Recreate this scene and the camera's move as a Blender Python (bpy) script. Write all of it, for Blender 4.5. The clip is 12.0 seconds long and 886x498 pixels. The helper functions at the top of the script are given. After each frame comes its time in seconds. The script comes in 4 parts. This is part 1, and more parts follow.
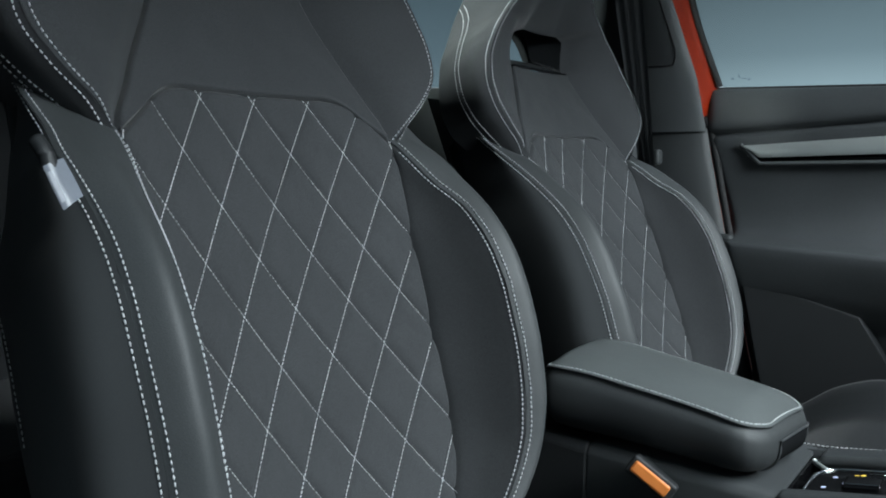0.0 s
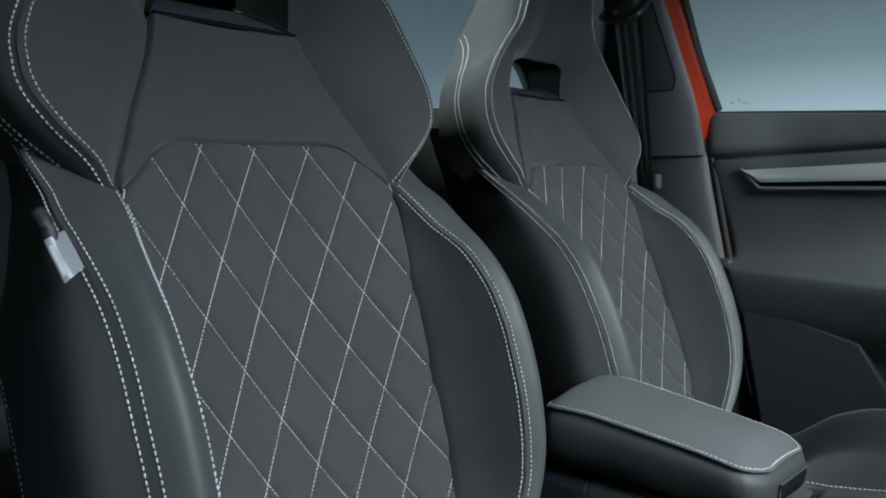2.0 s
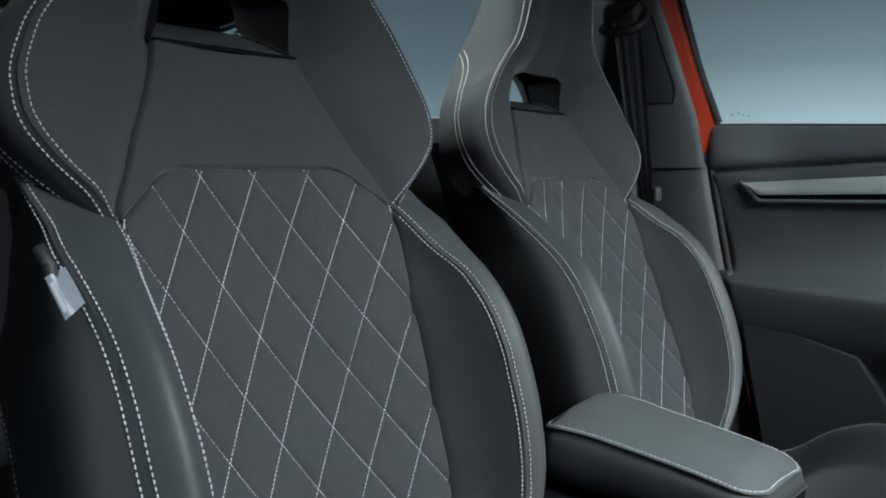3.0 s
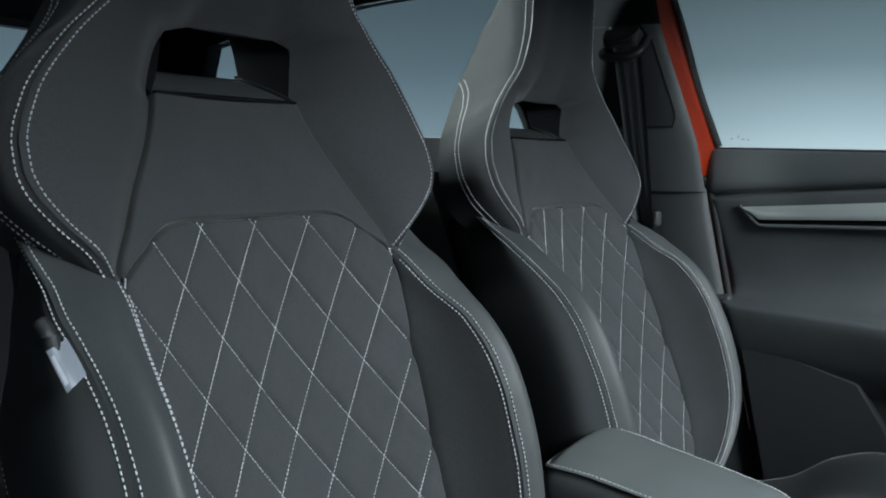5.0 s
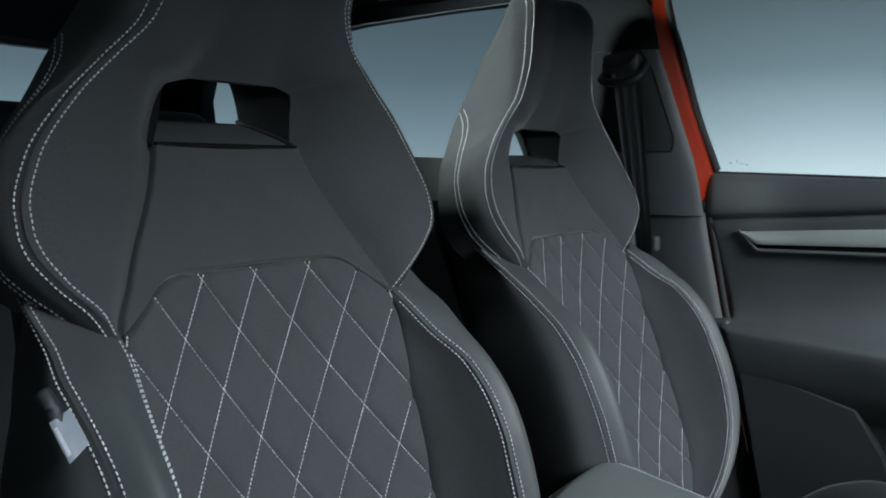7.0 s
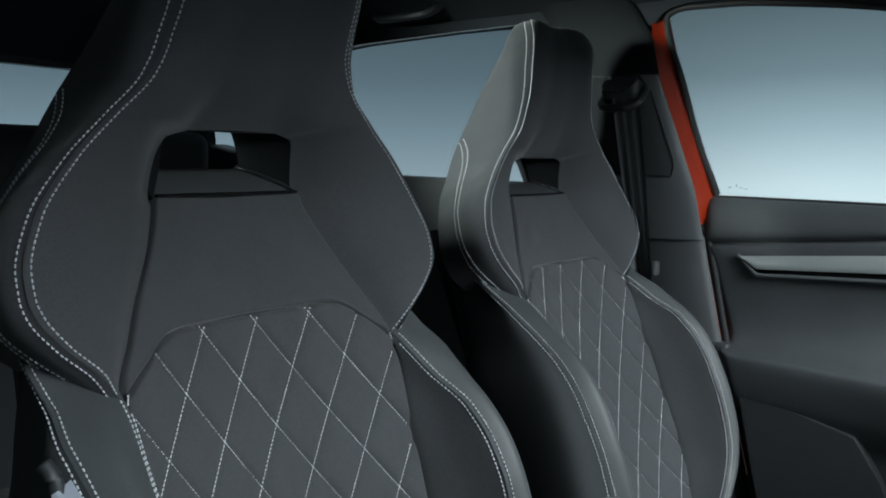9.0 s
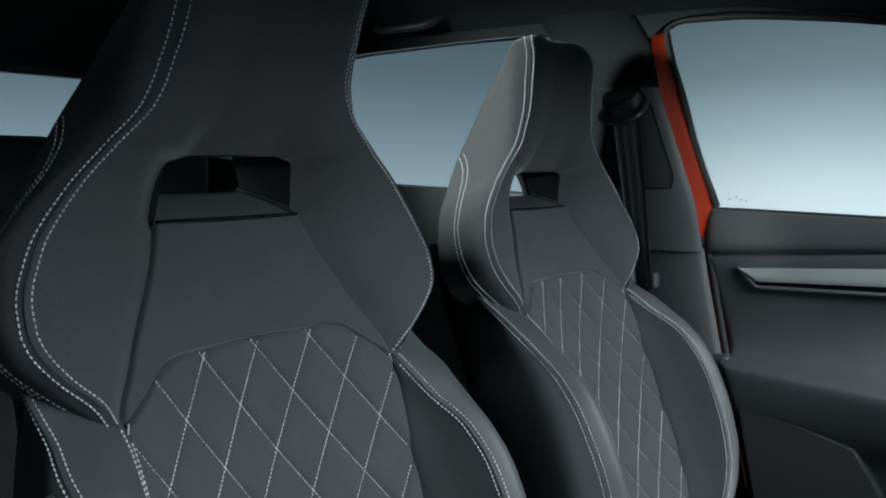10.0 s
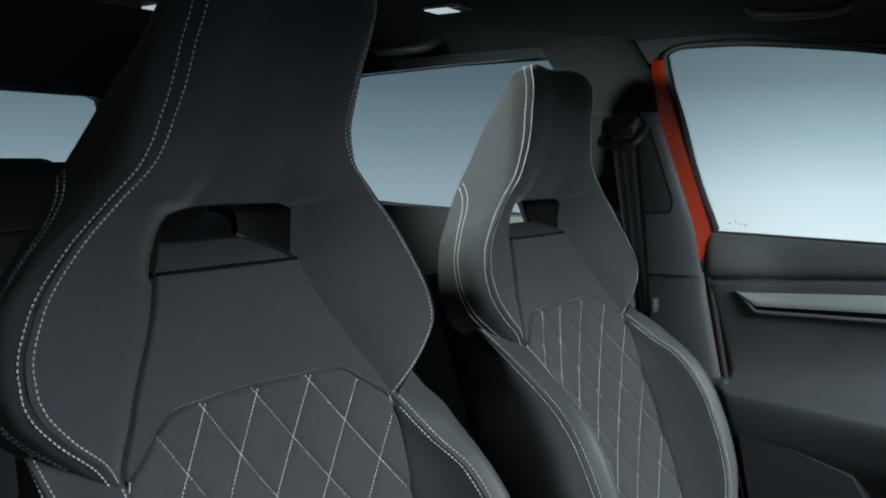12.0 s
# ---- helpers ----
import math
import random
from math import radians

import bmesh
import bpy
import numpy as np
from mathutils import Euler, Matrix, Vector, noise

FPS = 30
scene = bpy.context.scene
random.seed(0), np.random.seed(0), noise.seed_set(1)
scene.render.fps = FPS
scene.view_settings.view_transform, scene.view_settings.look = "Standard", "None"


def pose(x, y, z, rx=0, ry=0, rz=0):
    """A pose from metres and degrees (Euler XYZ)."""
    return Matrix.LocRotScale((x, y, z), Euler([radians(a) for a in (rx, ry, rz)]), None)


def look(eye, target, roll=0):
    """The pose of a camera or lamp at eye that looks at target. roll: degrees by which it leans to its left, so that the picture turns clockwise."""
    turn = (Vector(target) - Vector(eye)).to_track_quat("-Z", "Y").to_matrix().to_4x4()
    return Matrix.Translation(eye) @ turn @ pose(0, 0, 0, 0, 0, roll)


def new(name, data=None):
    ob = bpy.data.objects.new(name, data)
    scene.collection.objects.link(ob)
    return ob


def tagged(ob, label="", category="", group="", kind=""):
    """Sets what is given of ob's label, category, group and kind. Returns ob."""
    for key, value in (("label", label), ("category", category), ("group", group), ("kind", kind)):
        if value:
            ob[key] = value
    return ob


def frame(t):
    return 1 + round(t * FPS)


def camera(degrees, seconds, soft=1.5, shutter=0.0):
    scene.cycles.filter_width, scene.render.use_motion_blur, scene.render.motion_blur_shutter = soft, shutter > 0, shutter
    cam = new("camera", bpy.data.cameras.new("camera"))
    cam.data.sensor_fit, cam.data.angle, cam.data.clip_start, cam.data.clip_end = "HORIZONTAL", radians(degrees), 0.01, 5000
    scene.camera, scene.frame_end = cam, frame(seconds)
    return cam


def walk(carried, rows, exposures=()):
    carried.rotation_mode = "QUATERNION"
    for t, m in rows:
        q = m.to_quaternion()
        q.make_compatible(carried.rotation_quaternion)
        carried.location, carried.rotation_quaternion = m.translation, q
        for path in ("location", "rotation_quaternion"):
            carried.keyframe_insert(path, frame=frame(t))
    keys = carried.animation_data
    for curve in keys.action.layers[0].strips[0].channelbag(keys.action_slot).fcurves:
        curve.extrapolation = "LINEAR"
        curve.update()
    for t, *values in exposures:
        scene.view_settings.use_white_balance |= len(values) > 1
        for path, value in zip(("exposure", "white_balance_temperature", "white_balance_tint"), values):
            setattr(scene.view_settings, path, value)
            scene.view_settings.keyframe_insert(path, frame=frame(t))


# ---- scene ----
cam = camera(54.0, 12.0, soft=1.95)
METRES, EYE, TILT, LEAN, TURN = 0.31, 0.9, -5.0, 0.0, -56.0
ROWS = [
    (0.0, 0.0, 0.0, 0.0, 0.0, 0.0, -0.0),
    (0.5, 0.0002, -0.0017, 0.0398, 0.0, -0.01, -0.0),
    (1.0, -0.001, -0.0022, 0.0818, -0.02, -0.02, 0.02),
    (1.5, -0.0004, -0.0042, 0.1236, -0.01, -0.08, -0.01),
    (2.0, -0.0015, -0.005, 0.1671, -0.03, -0.13, -0.03),
    (2.5, -0.0018, -0.0066, 0.2083, -0.04, -0.17, -0.06),
    (3.0, -0.0019, -0.0083, 0.2503, -0.04, -0.17, -0.04),
    (5.0, -0.0043, -0.0136, 0.4205, -0.07, -0.35, -0.11),
    (5.5, -0.0061, -0.0145, 0.4598, -0.1, -0.38, -0.13),
    (6.0, -0.0082, -0.0169, 0.5034, -0.14, -0.42, -0.15),
    (6.5, -0.0116, -0.0188, 0.5437, -0.2, -0.44, -0.19),
    (7.0, -0.0122, -0.0218, 0.5843, -0.2, -0.44, -0.17),
    (9.0, -0.0146, -0.0265, 0.7501, -0.23, -0.53, -0.17),
    (9.5, -0.016, -0.0267, 0.7908, -0.25, -0.57, -0.19),
    (10.0, -0.0163, -0.0286, 0.8333, -0.25, -0.59, -0.18),
    (10.5, -0.0186, -0.0286, 0.8744, -0.29, -0.61, -0.19),
    (11.0, -0.0183, -0.0303, 0.9164, -0.28, -0.64, -0.19),
    (11.5, -0.0176, -0.0322, 0.956, -0.27, -0.66, -0.19),
    (12.0, -0.0199, -0.0323, 0.9987, -0.3, -0.68, -0.2),
]
walk(cam, [(t, pose(0, 0, EYE, TILT, LEAN, TURN) @ pose(METRES * x, METRES * y, METRES * z, 90 + pitch, roll, yaw)) for t, x, y, z, yaw, pitch, roll in ROWS])

# ---- world and light ----
world = bpy.data.worlds.new("studio_world")
scene.world = world
world.use_nodes = True
world.node_tree.nodes["Background"].inputs[0].default_value = (0.52, 0.70, 0.80, 1)
world.node_tree.nodes["Background"].inputs[1].default_value = 0.60


def area_lamp(name, eye, target, sx, sy, watts, colour):
    data = bpy.data.lights.new(name, "AREA")
    data.shape, data.size, data.size_y = "RECTANGLE", sx, sy
    data.energy, data.color = watts, colour
    ob = new(name, data)
    ob.matrix_world = look(eye, target)
    return ob


softbox = area_lamp("studio_softbox", (0.78, -2.3, 2.20), (1.6, 0.6, 0.8), 1.8, 0.9, 56, (0.84, 0.95, 1.0))
softbox.data.spread = radians(112)
area_lamp("studio_overhead", (0.9, -1.5, 2.85), (1.3, 0.3, 0.62), 1.2, 0.8, 70, (0.86, 0.96, 1.0))
strip_light = area_lamp("studio_strip_light", (-1.6, 1.55, 1.36), (1.35, 0.85, 1.15), 0.45, 0.24, 6.0, (0.87, 1.0, 0.96))
strip_light.data.spread = radians(30)


# ---- materials ----
def material(name, base, rough=0.6, metal=0.0, grain=0.0, grain_scale=900.0, stain=0.15, stain_scale=9.0,
             bump=0.0, bump_scale=1200.0, sheen=0.0, coat=0.0, specular=0.5, weave=False):
    m = bpy.data.materials.new(name)
    m.use_nodes = True
    nt = m.node_tree
    n, l = nt.nodes, nt.links
    bsdf = n["Principled BSDF"]
    bsdf.inputs["Roughness"].default_value = rough
    bsdf.inputs["Metallic"].default_value = metal
    bsdf.inputs["Specular IOR Level"].default_value = specular
    bsdf.inputs["Coat Weight"].default_value = coat
    if sheen:
        bsdf.inputs["Sheen Weight"].default_value = sheen
        bsdf.inputs["Sheen Roughness"].default_value = 0.45
    co = n.new("ShaderNodeTexCoord")
    big = n.new("ShaderNodeTexNoise")
    big.inputs["Scale"].default_value = stain_scale
    big.inputs["Detail"].default_value = 4
    l.new(co.outputs["Object"], big.inputs["Vector"])
    fine = n.new("ShaderNodeTexNoise")
    fine.inputs["Scale"].default_value = grain_scale
    fine.inputs["Detail"].default_value = 2
    l.new(co.outputs["Object"], fine.inputs["Vector"])
    fac = n.new("ShaderNodeMath")
    fac.operation = "MULTIPLY_ADD"
    l.new(big.outputs["Fac"], fac.inputs[0])
    fac.inputs[1].default_value = stain * 2
    fac.inputs[2].default_value = 1 - stain
    fac2 = n.new("ShaderNodeMath")
    fac2.operation = "MULTIPLY_ADD"
    l.new(fine.outputs["Fac"], fac2.inputs[0])
    fac2.inputs[1].default_value = grain * 2
    fac2.inputs[2].default_value = 1 - grain
    prod = n.new("ShaderNodeMath")
    prod.operation = "MULTIPLY"
    l.new(fac.outputs[0], prod.inputs[0])
    l.new(fac2.outputs[0], prod.inputs[1])
    mul = n.new("ShaderNodeVectorMath")
    mul.operation = "SCALE"
    mul.inputs[0].default_value = base
    l.new(prod.outputs[0], mul.inputs["Scale"])
    l.new(mul.outputs[0], bsdf.inputs["Base Color"])
    if bump:
        tex = n.new("ShaderNodeTexNoise") if not weave else n.new("ShaderNodeTexVoronoi")
        tex.inputs["Scale"].default_value = bump_scale
        l.new(co.outputs["Object"], tex.inputs["Vector"])
        b = n.new("ShaderNodeBump")
        b.inputs["Strength"].default_value = bump
        b.inputs["Distance"].default_value = 0.0006
        l.new(tex.outputs[0], b.inputs["Height"])
        l.new(b.outputs[0], bsdf.inputs["Normal"])
    return m


def glow(name, colour, strength):
    m = bpy.data.materials.new(name)
    m.use_nodes = True
    bsdf = m.node_tree.nodes["Principled BSDF"]
    bsdf.inputs["Base Color"].default_value = (*colour, 1)
    bsdf.inputs["Emission Color"].default_value = (*colour, 1)
    bsdf.inputs["Emission Strength"].default_value = strength
    return m


SUEDE = material("charcoal_suede", (0.050, 0.0525, 0.056), 0.9, grain=0.5, grain_scale=1000, bump=0.4, bump_scale=1000, sheen=0.25, specular=0.25)
CLOTH = material("quilted_charcoal_cloth", (0.057, 0.0595, 0.063), 0.9, grain=0.6, grain_scale=1200, bump=0.5, bump_scale=1200, sheen=0.15, specular=0.2)
LEATHER = material("charcoal_leather", (0.060, 0.0645, 0.067), 0.52, grain=0.25, grain_scale=900, bump=0.15, bump_scale=900, weave=True, specular=0.4)
CUSHION_SUEDE = material("dark_cushion_suede", (0.023, 0.025, 0.027), 0.9, grain=0.4, grain_scale=700, bump=0.35, bump_scale=900, sheen=0.1, specular=0.2)
# near-black for recesses, standing in for the shade inside them
RECESS_SHADE = material("recess_shade_black", (0.014, 0.015, 0.016), 1.0, specular=0.0)
DARK_CLOTH = material("black_side_cloth", (0.036, 0.039, 0.041), 0.9, grain=0.3, grain_scale=1800, bump=0.25, bump_scale=2000, sheen=0.1, specular=0.2)
SEAM_THREAD = material("dull_grey_seam_thread", (0.60, 0.62, 0.64), 0.75, grain=0.25, grain_scale=3000)
THREAD = material("grey_thread", (0.72, 0.74, 0.75), 0.7, grain=0.2, grain_scale=3000)
ARM_LEATHER = material("armrest_leather", (0.112, 0.123, 0.124), 0.40, grain=0.1, grain_scale=900, bump=0.22, bump_scale=1300, weave=True, specular=0.5)
SOFT_PLASTIC = material("soft_touch_plastic", (0.042, 0.046, 0.048), 0.55, grain=0.15, grain_scale=1200, bump=0.2, bump_scale=1500, weave=True)
DOOR_PLASTIC = material("soft_touch_door_lining", (0.058, 0.063, 0.067), 0.5, grain=0.4, grain_scale=700, bump=0.4, bump_scale=900, weave=True)
PILLAR_PLASTIC = material("grey_pillar_trim", (0.078, 0.084, 0.088), 0.5, grain=0.15, grain_scale=1200, bump=0.25, bump_scale=1400, weave=True)
# pillar trim out of the light, its darkness put into the base colour
PILLAR_SHADE = material("shaded_pillar_black", (0.012, 0.0135, 0.015), 0.9, grain=0.3, grain_scale=1600, bump=0.2, bump_scale=1800, specular=0.15)
DECK = material("grained_console_deck", (0.060, 0.065, 0.068), 0.5, grain=0.25, grain_scale=900, bump=0.5, bump_scale=900, weave=True)
BLACK_PLASTIC = material("black_plastic", (0.026, 0.028, 0.030), 0.5, grain=0.4, grain_scale=700, bump=0.25, bump_scale=1400, weave=True)
GLOSS_BLACK = material("piano_black", (0.006, 0.006, 0.007), 0.08, specular=0.6, stain=0.05)
# base colour raised to stand in for rear glass reflected in the ledge
LEDGE_GREY = material("satin_dark_grey_plastic", (0.060, 0.065, 0.067), 0.28, bump=0.05)
TRIM_BLACK = material("semi_gloss_black", (0.02, 0.021, 0.022), 0.32, bump=0.05)
HEADLINER = material("black_headliner", (0.024, 0.027, 0.031), 0.95, grain=0.35, grain_scale=1600, bump=0.2, bump_scale=1800, specular=0.1)
RUBBER = material("black_rubber_seal", (0.010, 0.010, 0.011), 0.7)
ORANGE = material("orange_car_paint", (0.33, 0.026, 0.006), 0.3, coat=0.3, stain=0.06, grain=0.08, grain_scale=3000)
BUCKLE_ORANGE = material("orange_buckle_button", (0.90, 0.27, 0.06), 0.3, coat=0.6, stain=0.05)
SATIN = material("satin_graphite_metal", (0.56, 0.60, 0.59), 0.28, metal=0.6, grain=0.1, stain=0.05)
CHROME = material("chrome", (0.75, 0.76, 0.77), 0.12, metal=1.0, stain=0.03)
WEBBING = material("black_belt_webbing", (0.060, 0.064, 0.068), 0.75, grain=0.3, grain_scale=1400, bump=0.4, bump_scale=900)
CARPET = material("black_carpet", (0.014, 0.015, 0.016), 1.0, grain=0.5, grain_scale=600, bump=0.8, bump_scale=700, specular=0.1)
TAG_WHITE = material("white_label_plastic", (0.23, 0.25, 0.29), 0.32, specular=0.5, stain=0.3, stain_scale=70)
TAG_BAND = material("pale_label_band", (0.48, 0.50, 0.55), 0.45, stain=0.25, stain_scale=160)
PRINT = material("grey_print", (0.30, 0.33, 0.36), 0.6)
STUDIO_FLOOR = material("grey_studio_floor", (0.30, 0.32, 0.34), 0.5, stain=0.1, stain_scale=1.5)
ETCH = bpy.data.materials.new("etched_glass_mark")
ETCH.use_nodes = True
_nt = ETCH.node_tree
_tr = _nt.nodes.new("ShaderNodeBsdfTransparent")
_tr.inputs["Color"].default_value = (0.84, 0.86, 0.88, 1)
_nt.links.new(_tr.outputs[0], _nt.nodes["Material Output"].inputs["Surface"])
MARK_WHITE = glow("lit_white_symbol", (0.62, 0.68, 0.95), 0.55)
MARK_YELLOW = glow("lit_yellow_symbol", (0.85, 0.60, 0.08), 0.6)


def window_glass(name, tint):
    m = bpy.data.materials.new(name)
    m.use_nodes = True
    nt = m.node_tree
    nt.nodes.remove(nt.nodes["Principled BSDF"])
    mix = nt.nodes.new("ShaderNodeMixShader")
    clear = nt.nodes.new("ShaderNodeBsdfTransparent")
    gloss = nt.nodes.new("ShaderNodeBsdfGlossy")
    gloss.inputs["Roughness"].default_value = 0.02
    clear.inputs["Color"].default_value = (*tint, 1)
    fresnel = nt.nodes.new("ShaderNodeFresnel")
    fresnel.inputs["IOR"].default_value = 1.12
    nt.links.new(fresnel.outputs[0], mix.inputs[0])
    nt.links.new(clear.outputs[0], mix.inputs[1])
    nt.links.new(gloss.outputs[0], mix.inputs[2])
    nt.links.new(mix.outputs[0], nt.nodes["Material Output"].inputs["Surface"])
    return m


GLASS = window_glass("window_glass", (0.80, 0.86, 0.87))
TINTED_GLASS = window_glass("tinted_rear_glass", (0.78, 0.86, 0.89))

# studio cyclorama: its lighting is put in as a smooth glow falling with height
BACKDROP = bpy.data.materials.new("glowing_cyclorama")
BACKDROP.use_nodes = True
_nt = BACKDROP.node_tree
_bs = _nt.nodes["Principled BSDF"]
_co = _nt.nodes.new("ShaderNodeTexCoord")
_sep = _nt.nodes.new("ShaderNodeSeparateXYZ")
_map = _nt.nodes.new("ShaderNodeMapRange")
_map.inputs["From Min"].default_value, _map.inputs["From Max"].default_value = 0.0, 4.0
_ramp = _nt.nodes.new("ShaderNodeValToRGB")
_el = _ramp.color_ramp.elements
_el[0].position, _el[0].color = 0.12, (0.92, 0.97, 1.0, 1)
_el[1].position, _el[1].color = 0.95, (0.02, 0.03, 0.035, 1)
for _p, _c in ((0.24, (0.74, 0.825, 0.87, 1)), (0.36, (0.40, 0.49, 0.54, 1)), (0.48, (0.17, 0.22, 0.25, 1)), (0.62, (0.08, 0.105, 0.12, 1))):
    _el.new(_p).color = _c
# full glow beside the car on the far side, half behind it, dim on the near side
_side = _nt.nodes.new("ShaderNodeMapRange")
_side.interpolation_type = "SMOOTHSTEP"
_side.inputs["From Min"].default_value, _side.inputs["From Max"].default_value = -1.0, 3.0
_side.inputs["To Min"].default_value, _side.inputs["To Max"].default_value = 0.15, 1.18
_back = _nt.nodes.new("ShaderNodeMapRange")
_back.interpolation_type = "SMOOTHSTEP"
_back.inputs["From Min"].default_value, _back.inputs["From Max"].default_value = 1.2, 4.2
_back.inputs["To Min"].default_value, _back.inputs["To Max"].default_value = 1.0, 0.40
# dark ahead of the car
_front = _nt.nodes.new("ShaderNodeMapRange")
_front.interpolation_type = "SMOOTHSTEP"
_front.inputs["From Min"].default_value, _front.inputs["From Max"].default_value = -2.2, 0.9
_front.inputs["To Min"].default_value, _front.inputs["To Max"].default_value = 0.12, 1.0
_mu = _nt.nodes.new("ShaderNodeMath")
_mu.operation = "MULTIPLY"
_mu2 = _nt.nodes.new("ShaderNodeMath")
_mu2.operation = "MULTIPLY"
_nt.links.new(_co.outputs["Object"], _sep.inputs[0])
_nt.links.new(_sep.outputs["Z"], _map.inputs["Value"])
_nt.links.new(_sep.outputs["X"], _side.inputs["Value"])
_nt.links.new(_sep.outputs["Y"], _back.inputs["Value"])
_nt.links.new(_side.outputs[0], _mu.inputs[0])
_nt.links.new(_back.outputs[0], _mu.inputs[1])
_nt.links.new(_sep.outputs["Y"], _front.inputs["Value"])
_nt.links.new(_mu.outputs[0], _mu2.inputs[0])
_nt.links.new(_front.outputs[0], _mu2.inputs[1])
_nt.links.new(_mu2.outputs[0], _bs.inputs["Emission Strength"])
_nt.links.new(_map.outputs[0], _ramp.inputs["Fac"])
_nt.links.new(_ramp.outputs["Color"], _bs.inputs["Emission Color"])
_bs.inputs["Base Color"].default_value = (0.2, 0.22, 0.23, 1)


# ---- mesh helpers ----
def mesh_object(name, verts, faces, mat, parent=None, label="", smooth=True, kind=""):
    me = bpy.data.meshes.new(name)
    me.from_pydata([tuple(map(float, p)) for p in verts], [], faces)
    me.update()
    if smooth:
        me.polygons.foreach_set("use_smooth", [True] * len(me.polygons))
    me.materials.append(mat)
    ob = new(name, me)
    if parent is not None:
        ob.parent = parent
    if label or kind:
        tagged(ob, label=label, kind=kind)
    return ob


def part(name, bm, mat, parent, label="", smooth=False, kind=""):
    bmesh.ops.recalc_face_normals(bm, faces=bm.faces)
    me = bpy.data.meshes.new(name)
    bm.to_mesh(me)
    bm.free()
    if smooth:
        me.polygons.foreach_set("use_smooth", [True] * len(me.polygons))
    me.materials.append(mat)
    ob = new(name, me)
    ob.parent = parent
    if label or kind:
        tagged(ob, label=label, kind=kind)
    return ob


def empty(name, label, category, group="", at=None, kind=""):
    ob = new(name)
    ob.empty_display_size = 0.05
    if at is not None:
        ob.matrix_basis = at
    return tagged(ob, label, category, group, kind)


def auto_smooth(ob, deg=35):
    me = ob.data
    me.polygons.foreach_set("use_smooth", [True] * len(me.polygons))
    me.set_sharp_from_angle(angle=radians(deg))
    return ob


def bevel_box(x0, x1, y0, y1, z0, z1, r=0.005, seg=2, bm=None):
    bm = bm or bmesh.new()
    got = bmesh.ops.create_cube(bm, size=1.0)
    vs = got["verts"]
    for v in vs:
        v.co = Vector(((x0 + x1) / 2 + v.co.x * (x1 - x0), (y0 + y1) / 2 + v.co.y * (y1 - y0), (z0 + z1) / 2 + v.co.z * (z1 - z0)))
    if r > 0:
        es = {e for v in vs for e in v.link_edges}
        bmesh.ops.bevel(bm, geom=list(es), offset=r, segments=seg, profile=0.5, affect="EDGES")
    return bm


def prism(poly, axis, a, b, r=0.0, seg=2):
    """A polygon given in the two other axes (in x, y, z order), drawn out along one axis from a to b."""
    bm = bmesh.new()

    def at(p, h):
        return {"x": (h, p[0], p[1]), "y": (p[0], h, p[1]), "z": (p[0], p[1], h)}[axis]
    low = [bm.verts.new(at(p, a)) for p in poly]
    top = [bm.verts.new(at(p, b)) for p in poly]
    k = len(poly)
    bm.faces.new(low)
    bm.faces.new(top)
    for i in range(k):
        bm.faces.new((low[i], low[(i + 1) % k], top[(i + 1) % k], top[i]))
    if r > 0:
        bmesh.ops.bevel(bm, geom=list(bm.edges), offset=r, segments=seg, profile=0.5, affect="EDGES", clamp_overlap=True)
    return bm


def tab(v, rows):
    """A smooth curve through (v, value) rows in rising or falling order of v."""
    rows = sorted(rows)
    x = np.array([r[0] for r in rows], float)
    y = np.array([r[1] for r in rows], float)
    d = np.diff(y) / np.diff(x)
    m = np.empty(len(x))
    m[0], m[-1] = d[0], d[-1]
    for i in range(1, len(x) - 1):
        m[i] = 0 if d[i - 1] * d[i] <= 0 else 2 * d[i - 1] * d[i] / (d[i - 1] + d[i])
    v = np.clip(np.asarray(v, float), x[0], x[-1])
    i = np.clip(np.searchsorted(x, v) - 1, 0, len(x) - 2)
    h = x[i + 1] - x[i]
    t = (v - x[i]) / h
    return ((2 * t ** 3 - 3 * t ** 2 + 1) * y[i] + (t ** 3 - 2 * t ** 2 + t) * h * m[i]
            + (-2 * t ** 3 + 3 * t ** 2) * y[i + 1] + (t ** 3 - t ** 2) * h * m[i + 1])


def spline(points, n):
    """n samples of a centripetal-like curve through points (arrays of rows x 3), evenly along each span."""
    pts = [2 * points[0] - points[1], *points, 2 * points[-1] - points[-2]]
    out = []
    spans = len(points) - 1
    for k in range(n):
        f = k / (n - 1) * spans
        i = min(int(f), spans - 1)
        t = f - i
        a, b, c, d = pts[i], pts[i + 1], pts[i + 2], pts[i + 3]
        out.append(0.5 * (2 * b + (c - a) * t + (2 * a - 5 * b + 4 * c - d) * t ** 2 + (3 * b - a - 3 * c + d) * t ** 3))
    return np.stack(out, axis=1)


def uneven(shape, cells, height, seed):
    """A soft random field over a grid, for the slight waviness of upholstery."""
    rng = np.random.default_rng(seed)
    coarse = rng.uniform(-1, 1, (cells[0] + 1, cells[1] + 1))

    def axis(n, c):
        p = np.linspace(0, c - 1e-6, n)
        i = p.astype(int)
        t = p - i
        return i, t * t * (3 - 2 * t)
    i, a = axis(shape[0], cells[0])
    j, b = axis(shape[1], cells[1])
    a, b = a[:, None], b[None, :]
    c00, c01 = coarse[i][:, j], coarse[i][:, j + 1]
    c10, c11 = coarse[i + 1][:, j], coarse[i + 1][:, j + 1]
    return height * ((c00 * (1 - b) + c01 * b) * (1 - a) + (c10 * (1 - b) + c11 * b) * a)


